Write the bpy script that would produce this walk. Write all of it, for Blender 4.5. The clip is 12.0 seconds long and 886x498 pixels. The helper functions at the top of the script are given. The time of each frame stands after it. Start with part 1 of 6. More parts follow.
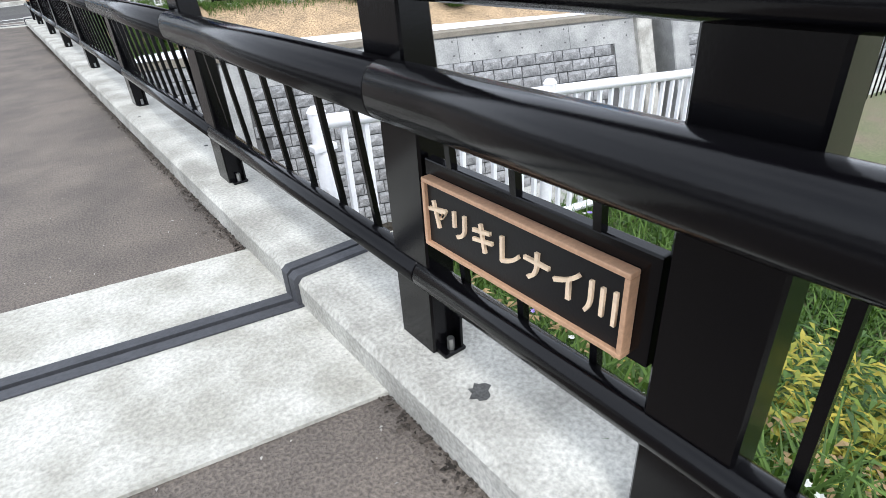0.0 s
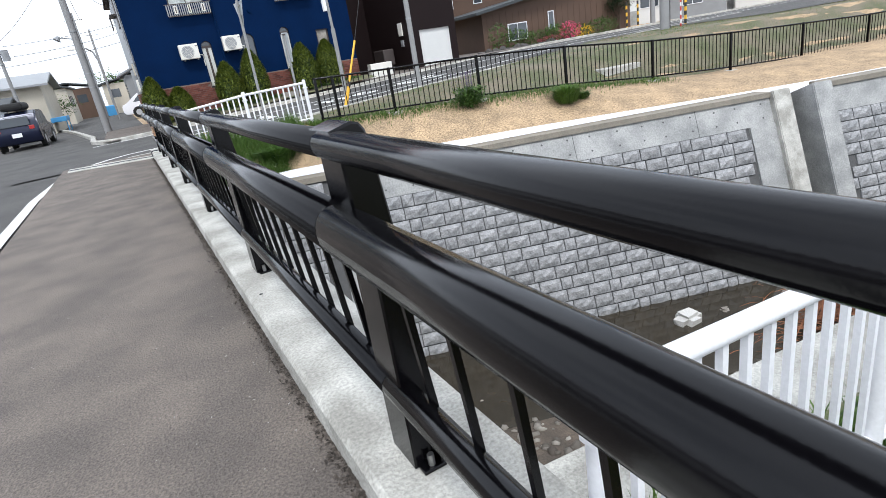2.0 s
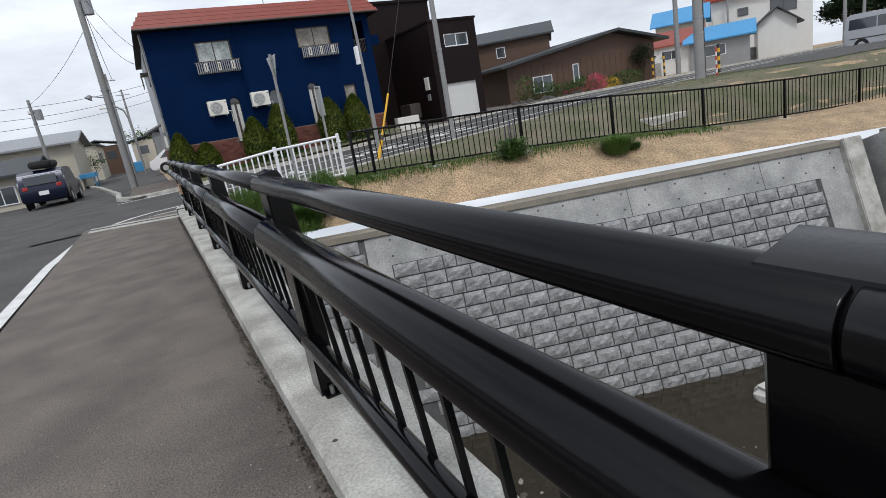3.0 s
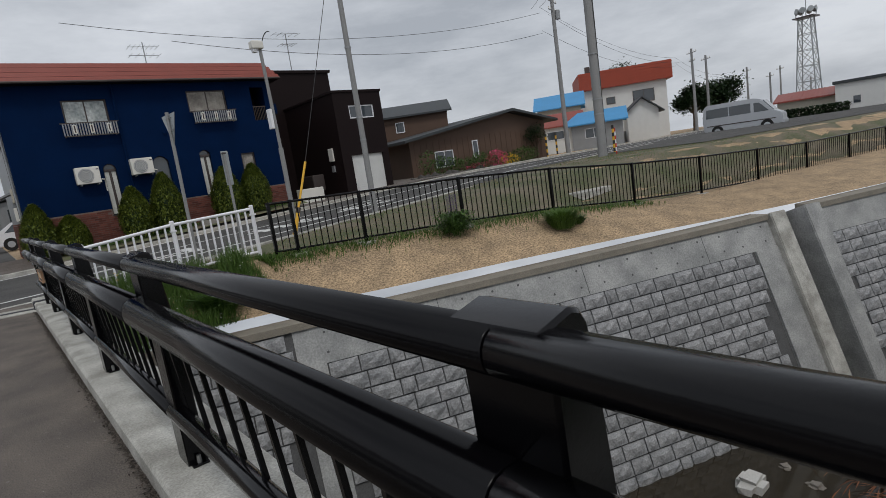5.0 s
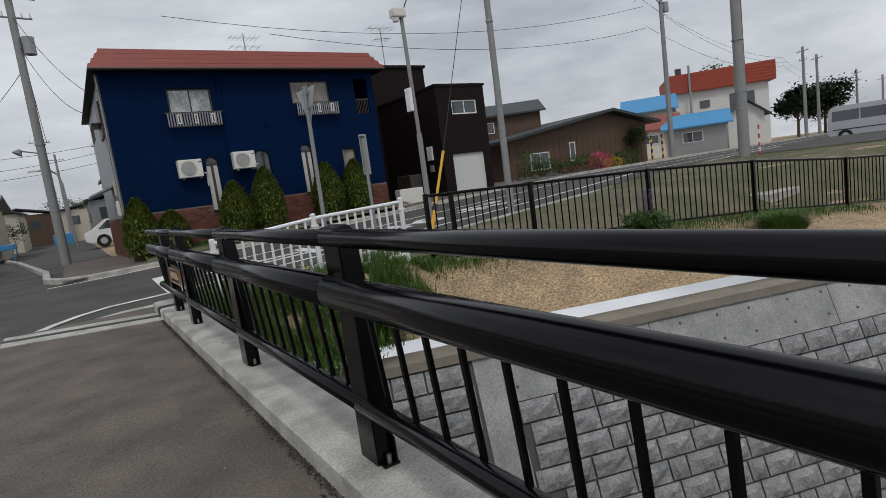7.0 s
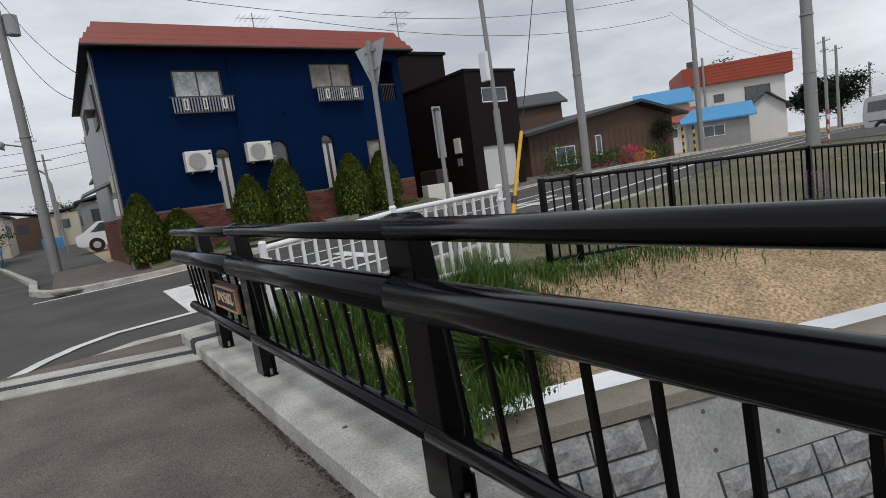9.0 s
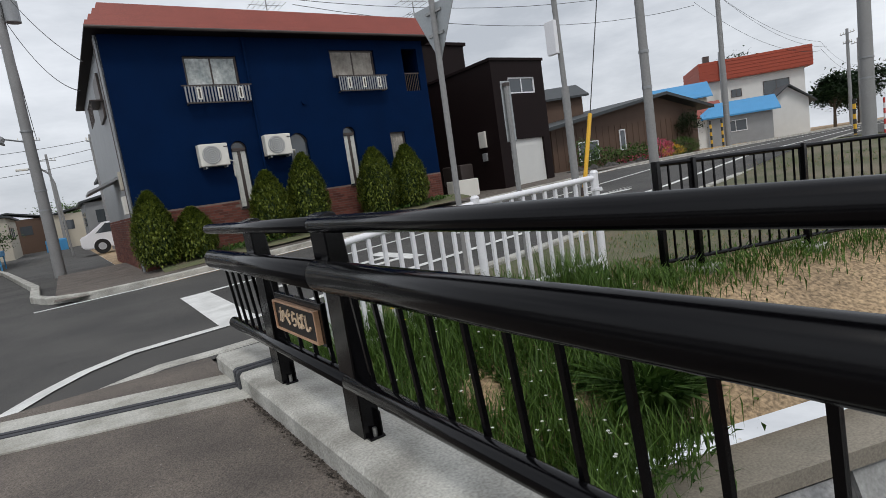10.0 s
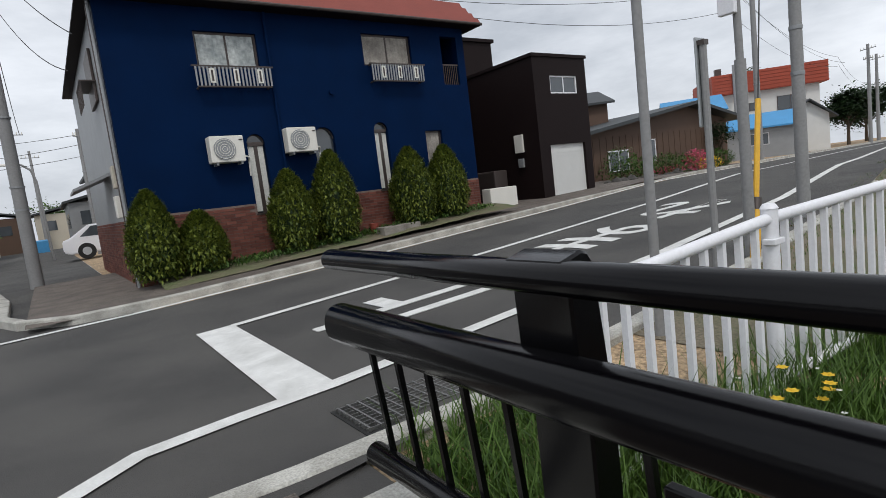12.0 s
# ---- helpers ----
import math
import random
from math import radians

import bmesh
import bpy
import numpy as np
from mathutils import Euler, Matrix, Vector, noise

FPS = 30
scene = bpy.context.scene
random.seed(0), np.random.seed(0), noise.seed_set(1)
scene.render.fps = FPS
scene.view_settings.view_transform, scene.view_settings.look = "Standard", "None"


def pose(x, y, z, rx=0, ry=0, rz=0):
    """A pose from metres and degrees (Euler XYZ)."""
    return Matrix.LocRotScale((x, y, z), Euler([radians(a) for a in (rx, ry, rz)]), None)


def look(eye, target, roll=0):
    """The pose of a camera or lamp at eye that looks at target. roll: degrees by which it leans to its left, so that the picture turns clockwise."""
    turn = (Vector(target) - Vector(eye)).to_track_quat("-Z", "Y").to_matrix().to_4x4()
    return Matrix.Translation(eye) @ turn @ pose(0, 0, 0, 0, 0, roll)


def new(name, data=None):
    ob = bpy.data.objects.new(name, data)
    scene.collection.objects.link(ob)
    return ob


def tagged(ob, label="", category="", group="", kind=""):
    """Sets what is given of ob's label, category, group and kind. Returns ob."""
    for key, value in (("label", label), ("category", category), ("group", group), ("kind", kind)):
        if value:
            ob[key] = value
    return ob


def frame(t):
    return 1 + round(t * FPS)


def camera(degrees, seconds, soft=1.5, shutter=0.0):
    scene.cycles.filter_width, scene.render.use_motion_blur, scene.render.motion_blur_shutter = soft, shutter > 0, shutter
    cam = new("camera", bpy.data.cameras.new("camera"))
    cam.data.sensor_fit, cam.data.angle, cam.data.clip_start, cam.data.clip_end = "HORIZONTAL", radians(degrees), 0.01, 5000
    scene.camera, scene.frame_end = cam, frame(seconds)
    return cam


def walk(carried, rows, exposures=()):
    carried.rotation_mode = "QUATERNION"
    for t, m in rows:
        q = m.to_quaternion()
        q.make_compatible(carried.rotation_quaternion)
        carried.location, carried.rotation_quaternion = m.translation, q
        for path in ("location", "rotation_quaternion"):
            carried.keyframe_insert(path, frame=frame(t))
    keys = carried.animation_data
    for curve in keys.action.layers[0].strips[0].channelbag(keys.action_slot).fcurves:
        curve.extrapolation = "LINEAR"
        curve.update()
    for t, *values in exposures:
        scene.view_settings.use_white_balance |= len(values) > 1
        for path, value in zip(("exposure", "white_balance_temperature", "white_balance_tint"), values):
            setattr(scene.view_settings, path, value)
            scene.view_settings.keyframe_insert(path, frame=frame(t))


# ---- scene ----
cam = camera(77.77, 12.0, 0.6)
PATH = [
    (0, (-0.682, -0.621, 1.048), (0.333, 0.789, 0.057), -3.72),
    (0.5, (-0.581, -0.413, 1.014), (0.465, 1.008, 0.071), -4.11),
    (1, (-0.550, -0.112, 1.015), (0.449, 1.415, 0.196), -4.21),
    (1.5, (-0.465, 0.278, 1.143), (0.409, 1.898, 0.362), -9.79),
    (2, (-0.434, 0.900, 1.155), (0.418, 2.577, 0.475), -9.28),
    (2.5, (-0.404, 1.524, 1.153), (0.421, 3.252, 0.579), -9.51),
    (4.5, (-0.463, 3.514, 1.214), (0.658, 5.131, 0.857), -9.22),
    (5, (-0.491, 3.975, 1.221), (0.755, 5.508, 0.912), -8.55),
    (5.5, (-0.482, 4.503, 1.271), (0.778, 6.031, 0.996), -7.20),
    (6, (-0.581, 5.517, 1.190), (0.592, 7.116, 0.930), -7.24),
    (6.5, (-0.758, 6.184, 1.179), (0.339, 7.836, 0.920), -7.63),
    (7, (-0.874, 6.882, 1.153), (0.220, 8.537, 0.902), -7.69),
    (9, (-0.912, 9.459, 1.120), (0.204, 11.099, 0.868), -8.15),
    (9.5, (-0.908, 10.199, 1.126), (0.200, 11.844, 0.873), -8.35),
    (10, (-0.910, 10.890, 1.092), (0.198, 12.537, 0.841), -8.44),
    (10.5, (-0.908, 11.560, 1.133), (0.206, 13.201, 0.882), -8.23),
    (11, (-0.850, 12.224, 1.124), (0.279, 13.858, 0.885), -7.98),
    (11.5, (-0.831, 12.863, 1.171), (0.321, 14.481, 0.942), -7.58),
    (12, (-0.823, 13.469, 1.184), (0.326, 15.091, 0.961), -6.99),
]
walk(cam, [(t, look(eye, target, roll)) for t, eye, target, roll in PATH],
     exposures=[(0, 1.0, 6150, 10), (1.0, 1.07, 6150, 10), (1.5, 1.18, 6150, 10), (2.0, 0.88, 6150, 10), (2.7, 0.35, 6250, 10), (4.3, -0.68, 6450, 10), (5.0, -0.52, 6450, 10), (5.5, -0.44, 6500, 10), (6.5, -0.47, 6500, 10), (9.0, -0.25, 6500, 10), (12.0, -0.08, 6450, 10)])

# ---- light: a bright overcast day ----
world = bpy.data.worlds.new("sky")
scene.world = world
world.use_nodes = True
wn, wl = world.node_tree.nodes, world.node_tree.links
sky = wn.new("ShaderNodeTexSky")
sky.sky_type, sky.sun_disc, sky.sun_elevation, sky.sun_rotation = 'NISHITA', False, radians(55), radians(200)
sky.air_density, sky.dust_density = 1.0, 4.0
wtc, wmap = wn.new("ShaderNodeTexCoord"), wn.new("ShaderNodeMapping")
wmap.inputs["Scale"].default_value = (1, 1, 3.2)
cl = wn.new("ShaderNodeTexNoise")
cl.inputs["Scale"].default_value, cl.inputs["Detail"].default_value, cl.inputs["Roughness"].default_value = 2.2, 7, 0.6
crp = wn.new("ShaderNodeValToRGB")
crp.color_ramp.elements[0].position, crp.color_ramp.elements[0].color = 0.32, (6.0, 6.4, 7.0, 1)
crp.color_ramp.elements[1].position, crp.color_ramp.elements[1].color = 0.66, (10.6, 11.0, 11.6, 1)
mix = wn.new("ShaderNodeMix")
mix.data_type = 'RGBA'
mix.inputs["Factor"].default_value = 0.88
wl.new(wtc.outputs["Generated"], wmap.inputs["Vector"])
wl.new(wmap.outputs["Vector"], cl.inputs["Vector"])
wl.new(cl.outputs["Fac"], crp.inputs["Fac"])
wl.new(sky.outputs["Color"], mix.inputs[6])
wl.new(crp.outputs["Color"], mix.inputs[7])
bg = wn["Background"]
wl.new(mix.outputs[2], bg.inputs["Color"])
bg.inputs["Strength"].default_value = 0.1
sun = new("sun", bpy.data.lights.new("sun", 'SUN'))
sun.data.energy, sun.data.angle, sun.data.color = 1.3, radians(14), (1, 0.98, 0.94)
sun.matrix_world = look((0, 0, 30), (9, 20, 0))


# ---- materials ----
def mat(name, col, rough=0.6, metal=0.0, var=0.25, scale=6.0, fine=60.0, bump=0.15, second=None, amount=0.5, spec=0.5, random_col=0.0):
    m = bpy.data.materials.new(name)
    m.use_nodes = True
    n, l = m.node_tree.nodes, m.node_tree.links
    b = n["Principled BSDF"]
    b.inputs["Roughness"].default_value, b.inputs["Metallic"].default_value = rough, metal
    b.inputs["Specular IOR Level"].default_value = spec
    tc = n.new("ShaderNodeTexCoord")
    big, small = n.new("ShaderNodeTexNoise"), n.new("ShaderNodeTexNoise")
    for tex, s, d in ((big, scale, 5), (small, fine, 3)):
        tex.inputs["Scale"].default_value, tex.inputs["Detail"].default_value = s, d
        l.new(tc.outputs["Object"], tex.inputs["Vector"])
    ramp = n.new("ShaderNodeValToRGB")
    c2 = second or tuple(c * (1 - var) for c in col)
    ramp.color_ramp.elements[0].position, ramp.color_ramp.elements[1].position = 0.5 - 0.22 * (1.4 - amount), 0.5 + 0.22 * (1.4 - amount)
    ramp.color_ramp.elements[0].color, ramp.color_ramp.elements[1].color = (*c2, 1), (*col, 1)
    l.new(big.outputs["Fac"], ramp.inputs["Fac"])
    mul = n.new("ShaderNodeMix")
    mul.data_type, mul.blend_type = 'RGBA', 'MULTIPLY'
    mul.inputs["Factor"].default_value = 1.0
    fr = n.new("ShaderNodeMapRange")
    fr.inputs["From Min"].default_value, fr.inputs["From Max"].default_value = 0.25, 0.75
    fr.inputs["To Min"].default_value, fr.inputs["To Max"].default_value = 1 - var, 1 + var
    l.new(small.outputs["Fac"], fr.inputs["Value"])
    l.new(ramp.outputs["Color"], mul.inputs[6])
    l.new(fr.outputs["Result"], mul.inputs[7])
    out = mul.outputs[2]
    if random_col:
        oi, rr, m2 = n.new("ShaderNodeObjectInfo"), n.new("ShaderNodeMapRange"), n.new("ShaderNodeMix")
        rr.inputs["To Min"].default_value, rr.inputs["To Max"].default_value = 1 - random_col, 1 + random_col
        m2.data_type, m2.blend_type = 'RGBA', 'MULTIPLY'
        m2.inputs["Factor"].default_value = 1.0
        l.new(oi.outputs["Random"], rr.inputs["Value"])
        l.new(out, m2.inputs[6])
        l.new(rr.outputs["Result"], m2.inputs[7])
        out = m2.outputs[2]
    l.new(out, b.inputs["Base Color"])
    if bump:
        bp = n.new("ShaderNodeBump")
        bp.inputs["Strength"].default_value, bp.inputs["Distance"].default_value = bump, 0.01
        l.new(small.outputs["Fac"], bp.inputs["Height"])
        l.new(bp.outputs["Normal"], b.inputs["Normal"])
    return m


def glass(name, tint=(0.05, 0.06, 0.07)):
    m = mat(name, tint, 0.04, 0, 0.05, 1, 3, 0.0, spec=0.9)
    return m


M_BLACK = mat("black_paint", (0.0022, 0.0020, 0.0027), 0.17, 0, 0.15, 3, 180, 0.025, spec=0.24)
M_STEEL = mat("steel", (0.35, 0.35, 0.34), 0.4, 0.9, 0.2, 8, 80, 0.05)
M_CONC = mat("pale_concrete", (0.49, 0.48, 0.44), 0.85, 0, 0.3, 3.4, 75, 0.6, (0.29, 0.28, 0.25), 0.75)
M_BAND = mat("worn_pale_concrete", (0.49, 0.48, 0.44), 0.85, 0, 0.24, 5, 70, 0.6, (0.33, 0.32, 0.28), 0.75)
M_WALLC = mat("wall_concrete", (0.37, 0.37, 0.36), 0.85, 0, 0.24, 2.2, 34, 0.35, (0.24, 0.245, 0.24), 0.7)
M_COPING = mat("coping_concrete", (0.27, 0.24, 0.195), 0.9, 0, 0.25, 3, 60, 0.4, (0.21, 0.19, 0.155), 0.6)
M_BLOCK = mat("block_stone", (0.32, 0.32, 0.32), 0.9, 0, 0.34, 5, 30, 1.0, (0.18, 0.185, 0.19), 0.5, random_col=0.14)
M_JOINT = mat("block_joint", (0.10, 0.10, 0.10), 0.95, 0, 0.2, 4, 40, 0.3)
M_ASPH_W = mat("walk_asphalt", (0.160, 0.134, 0.113), 0.85, 0, 0.5, 2.4, 95, 1.0, (0.098, 0.083, 0.072), 0.6)
M_ASPH = mat("road_asphalt", (0.080, 0.076, 0.071), 0.85, 0, 0.28, 0.9, 160, 0.7, (0.050, 0.048, 0.046), 0.7)
M_RUB = mat("joint_rubber", (0.05, 0.052, 0.06), 0.7, 0, 0.2, 9, 60, 0.2)
M_PAINT = mat("road_paint", (0.74, 0.74, 0.72), 0.7, 0, 0.12, 5, 90, 0.2, (0.55, 0.55, 0.53), 0.5)
M_VERGE = mat("grassy_gravel", (0.16, 0.135, 0.095), 0.95, 0, 0.4, 0.9, 45, 1.0, (0.085, 0.095, 0.045), 0.75)
M_SAND = mat("sandy_gravel", (0.40, 0.285, 0.17), 0.95, 0, 0.7, 2.2, 30, 1.0, (0.27, 0.195, 0.12), 0.7)
M_EARTH = mat("earth", (0.16, 0.13, 0.09), 0.95, 0, 0.3, 2, 60, 0.8, (0.10, 0.13, 0.05), 0.5)
M_WATER = mat("dark_water", (0.035, 0.028, 0.018), 0.08, 0, 0.2, 1.5, 6, 0.12, spec=0.6)
M_WHITE = mat("white_paint", (0.80, 0.80, 0.83), 0.4, 0, 0.05, 3, 60, 0.05)
M_BRONZE = mat("bronze_edge", (0.60, 0.36, 0.22), 0.42, 0.15, 0.12, 6, 120, 0.05)
M_LETTER = mat("pale_bronze_letters", (0.86, 0.66, 0.46), 0.5, 0.0, 0.1, 6, 120, 0.05)
M_PLATE = mat("plaque_black", (0.006, 0.006, 0.007), 0.4, 0, 0.1, 4, 160, 0.05, spec=0.3)
M_BLUE = mat("deep_blue_wall_paint", (0.0010, 0.0125, 0.052), 0.7, 0, 0.18, 1.5, 80, 0.25, spec=0.05)
M_ROOF = mat("red_brown_roof_metal", (0.27, 0.06, 0.042), 0.5, 0, 0.12, 2, 30, 0.1)
M_MORTAR = mat("mortar", (0.20, 0.15, 0.13), 0.95)
M_DARK = mat("dark_brown_cladding", (0.012, 0.0065, 0.0065), 0.6, 0, 0.12, 1, 40, 0.1, spec=0.15)
M_GLASS = glass("window_glass")
M_CURT = mat("pale_curtain", (0.6, 0.6, 0.56), 0.9, 0, 0.12, 5, 40, 0.3)
M_FRAME = mat("bronze_window_frame", (0.07, 0.055, 0.05), 0.45, 0.3, 0.1)
M_CREAM = mat("off_white_casing", (0.72, 0.70, 0.64), 0.5, 0, 0.06, 3, 40, 0.05)
M_GREY = mat("grey_metal", (0.30, 0.31, 0.32), 0.5, 0.3, 0.1, 2, 30, 0.08)
M_POLE = mat("grey_pole", (0.26, 0.26, 0.26), 0.7, 0, 0.12, 2, 30, 0.15)
M_YEL = mat("yellow_plastic", (0.75, 0.42, 0.03), 0.5, 0, 0.08, 3, 30, 0.05)
M_WPANEL = mat("white_panel", (0.66, 0.66, 0.64), 0.6, 0, 0.06, 2, 30, 0.05)
M_TAN = mat("cream_wall", (0.50, 0.46, 0.38), 0.8, 0, 0.1, 1, 30, 0.15)
M_BROWN = mat("brown_siding", (0.10, 0.058, 0.038), 0.7, 0, 0.15, 1, 30, 0.2)
M_SLATE = mat("grey_roof", (0.04, 0.046, 0.05), 0.6, 0, 0.15, 1, 30, 0.15)
M_ORANGE = mat("orange_roof_edge", (0.36, 0.06, 0.028), 0.6, 0, 0.1, 1, 20, 0.1)
M_BLUEROOF = mat("bright_blue_roof", (0.06, 0.28, 0.55), 0.5, 0, 0.1, 1, 20, 0.1)
M_SILVER = mat("silver_car_paint", (0.52, 0.54, 0.57), 0.3, 0.5, 0.03, 2, 90, 0.0)
M_NAVY = mat("navy_car_paint", (0.012, 0.016, 0.04), 0.25, 0.2, 0.05, 2, 90, 0.0)
M_TYRE = mat("tyre_rubber", (0.015, 0.015, 0.015), 0.85)
M_LAMP = mat("red_lamp_glass", (0.4, 0.02, 0.02), 0.3)
M_BARK = mat("bark", (0.09, 0.065, 0.045), 0.9, 0, 0.3, 6, 40, 0.6)
M_STONE = mat("river_stone", (0.30, 0.28, 0.25), 0.85, 0, 0.25, 3, 40, 0.5, (0.15, 0.13, 0.11), 0.4)
M_PALE = mat("pale_stone", (0.55, 0.54, 0.51), 0.85, 0, 0.15, 3, 40, 0.4)
M_WIRE = mat("black_wire", (0.03, 0.03, 0.03), 0.6)


def leaf(name, a, b, rough=0.55):
    """Foliage: each separate leaf takes its own tone between a and b."""
    m = bpy.data.materials.new(name)
    m.use_nodes = True
    n, l = m.node_tree.nodes, m.node_tree.links
    p = n["Principled BSDF"]
    p.inputs["Roughness"].default_value, p.inputs["Specular IOR Level"].default_value = rough, 0.3
    g, r = n.new("ShaderNodeNewGeometry"), n.new("ShaderNodeValToRGB")
    r.color_ramp.elements[0].color, r.color_ramp.elements[1].color = (*a, 1), (*b, 1)
    l.new(g.outputs["Random Per Island"], r.inputs["Fac"])
    l.new(r.outputs["Color"], p.inputs["Base Color"])
    t, ms = n.new("ShaderNodeBsdfTranslucent"), n.new("ShaderNodeMixShader")
    ms.inputs["Fac"].default_value = 0.25
    l.new(r.outputs["Color"], t.inputs["Color"])
    l.new(p.outputs["BSDF"], ms.inputs[1])
    l.new(t.outputs["BSDF"], ms.inputs[2])
    l.new(ms.outputs["Shader"], n["Material Output"].inputs["Surface"])
    return m


L_GRASS = leaf("grass_blades", (0.034, 0.075, 0.010), (0.105, 0.185, 0.032))
L_HERB = leaf("herb_leaves", (0.02, 0.055, 0.010), (0.095, 0.17, 0.035))
L_CONE = leaf("thuja_leaves", (0.022, 0.048, 0.007), (0.20, 0.24, 0.036))
L_GOLD = leaf("golden_mugwort", (0.13, 0.20, 0.03), (0.45, 0.36, 0.05))
L_DRY = leaf("dry_straw", (0.20, 0.13, 0.06), (0.38, 0.27, 0.13))
L_DARK = leaf("dark_leaves_and_core_shade", (0.008, 0.02, 0.008), (0.03, 0.06, 0.02))
L_PINK = leaf("pink_blossom", (0.55, 0.03, 0.09), (0.75, 0.16, 0.30))
L_WHITE = leaf("white_blossom", (0.7, 0.7, 0.66), (0.85, 0.85, 0.8))
L_YELLOW = leaf("yellow_blossom", (0.75, 0.45, 0.02), (0.85, 0.6, 0.05))
L_VIOLET = leaf("violet_spikes", (0.06, 0.04, 0.10), (0.16, 0.10, 0.20))


# ---- helpers ----
def part(name, bm, material, parent=None, label=""):
    me = bpy.data.meshes.new(name)
    bm.to_mesh(me)
    bm.free()
    me.materials.append(material)
    ob = new(name, me)
    ob.parent = parent
    if label:
        tagged(ob, label)
    return ob


def shared(name, me, parent, m):
    ob = new(name, me)
    ob.parent = parent
    ob.matrix_local = m
    return ob


def thing(name, label, category, group="", kind="", at=(0, 0, 0), rz=0):
    ob = new(name)
    ob.matrix_world = pose(*at, 0, 0, rz)
    return tagged(ob, label, category, group, kind)


def smooth(ob, angle=40):
    ob.data.shade_smooth()
    ob.data.set_sharp_from_angle(angle=radians(angle))
    return ob


def box(x0, y0, z0, x1, y1, z1, bevel=0.0, bm=None):
    bm = bm or bmesh.new()
    vs = [bm.verts.new((x, y, z)) for z in (z0, z1) for y in (y0, y1) for x in (x0, x1)]
    fs = [bm.faces.new([vs[i] for i in q]) for q in ((0, 2, 3, 1), (4, 5, 7, 6), (0, 1, 5, 4), (2, 6, 7, 3), (0, 4, 6, 2), (1, 3, 7, 5))]
    if bevel:
        es = list({e for f in fs for e in f.edges})
        bmesh.ops.bevel(bm, geom=es, offset=bevel, segments=2, affect='EDGES', profile=0.5)
    return bm


def prism(pts, a0, a1, axis="y", bm=None, bevel=0.0):
    """A closed outline of two coordinates, drawn out along an axis."""
    bm = bm or bmesh.new()
    def place(p, a):
        return {"y": (p[0], a, p[1]), "z": (p[0], p[1], a), "x": (a, p[0], p[1])}[axis]
    lo, hi = [bm.verts.new(place(p, a0)) for p in pts], [bm.verts.new(place(p, a1)) for p in pts]
    k = len(pts)
    fs = [bm.faces.new(lo), bm.faces.new(hi)]
    for i in range(k):
        fs.append(bm.faces.new((lo[i], lo[(i + 1) % k], hi[(i + 1) % k], hi[i])))
    bmesh.ops.recalc_face_normals(bm, faces=fs)
    if bevel:
        bmesh.ops.bevel(bm, geom=[e for f in fs[:2] for e in f.edges], offset=bevel, segments=1, affect='EDGES')
    return bm


def tube(points, r, sides=8, bm=None, r2=None):
    bm = bm or bmesh.new()
    pts = [Vector(p) for p in points]
    rings = []
    for i, p in enumerate(pts):
        d = (pts[min(i + 1, len(pts) - 1)] - pts[max(i - 1, 0)]).normalized()
        u = d.cross(Vector((0, 0, 1)) if abs(d.z) < 0.9 else Vector((1, 0, 0))).normalized()
        v = d.cross(u)
        rr = r if r2 is None else r + (r2 - r) * i / (len(pts) - 1)
        rings.append([bm.verts.new(p + rr * (math.cos(2 * math.pi * k / sides) * u + math.sin(2 * math.pi * k / sides) * v)) for k in range(sides)])
    for a, b in zip(rings, rings[1:]):
        for k in range(sides):
            bm.faces.new((a[k], a[(k + 1) % sides], b[(k + 1) % sides], b[k]))
    bm.faces.new(rings[0][::-1])
    bm.faces.new(rings[-1])
    return bm


def sag(a, b, drop, n=14):
    a, b = Vector(a), Vector(b)
    return [a.lerp(b, i / n) - Vector((0, 0, drop * 4 * (i / n) * (1 - i / n))) for i in range(n + 1)]


def blades(name, items, material, parent=None, label="", category="", kind=""):
    """Leaves as bent slips: items of base, direction, width, droop."""
    vs, fs = [], []
    for base, d, w, droop in items:
        b, d = Vector(base), Vector(d)
        side = d.cross(Vector((0, 0, 1)))
        side = side.normalized() if side.length > 1e-4 else Vector((1, 0, 0))
        up = side.cross(d).normalized()
        mid = b + d * 0.55 + up * d.length * droop * 0.5
        tip = b + d + up * d.length * -droop * 0.4
        k = len(vs)
        vs += [tuple(b), tuple(mid + side * w / 2), tuple(tip), tuple(mid - side * w / 2)]
        fs += [(k, k + 1, k + 3), (k + 1, k + 2, k + 3)]
    me = bpy.data.meshes.new(name)
    me.from_pydata(vs, [], fs)
    me.materials.append(material)
    ob = new(name, me)
    ob.parent = parent
    return tagged(ob, label, category, kind=kind) if label or kind else ob


def rise(x):
    return -0.14 + (0.04 * min(x, 16) if x > 0 else 0.015 * max(x, -20))


def bend(x):
    """How far the road swings away from the river."""
    return float(np.interp(x, (0, 5, 10, 20, 35, 120), (0, 0.3, 0.9, 2.8, 6.0, 20)))


def bed_z(x):
    return 0.02 + 0.055 * x


def wall_y(x):
    return 12.28 - 0.36 * (x - 3.0)


def fence_y(x):
    return float(np.interp(x, (-5, 3.28, 5.25, 7.26, 9.49, 12.03, 20, 120), (16.9, 14.05, 13.4, 12.67, 12.05, 11.51, 10.0, -9)))


def fence_z(x):
    return float(np.interp(x, (-3, 3.28, 5.25, 7.26, 9.49, 12.03, 15, 20), (-0.35, -0.09, -0.14, -0.19, -0.31, -0.54, -0.72, -0.9)))


def step(a, b, v):
    k = min(1, max(0, (v - a) / (b - a)))
    return k * k * (3 - 2 * k)


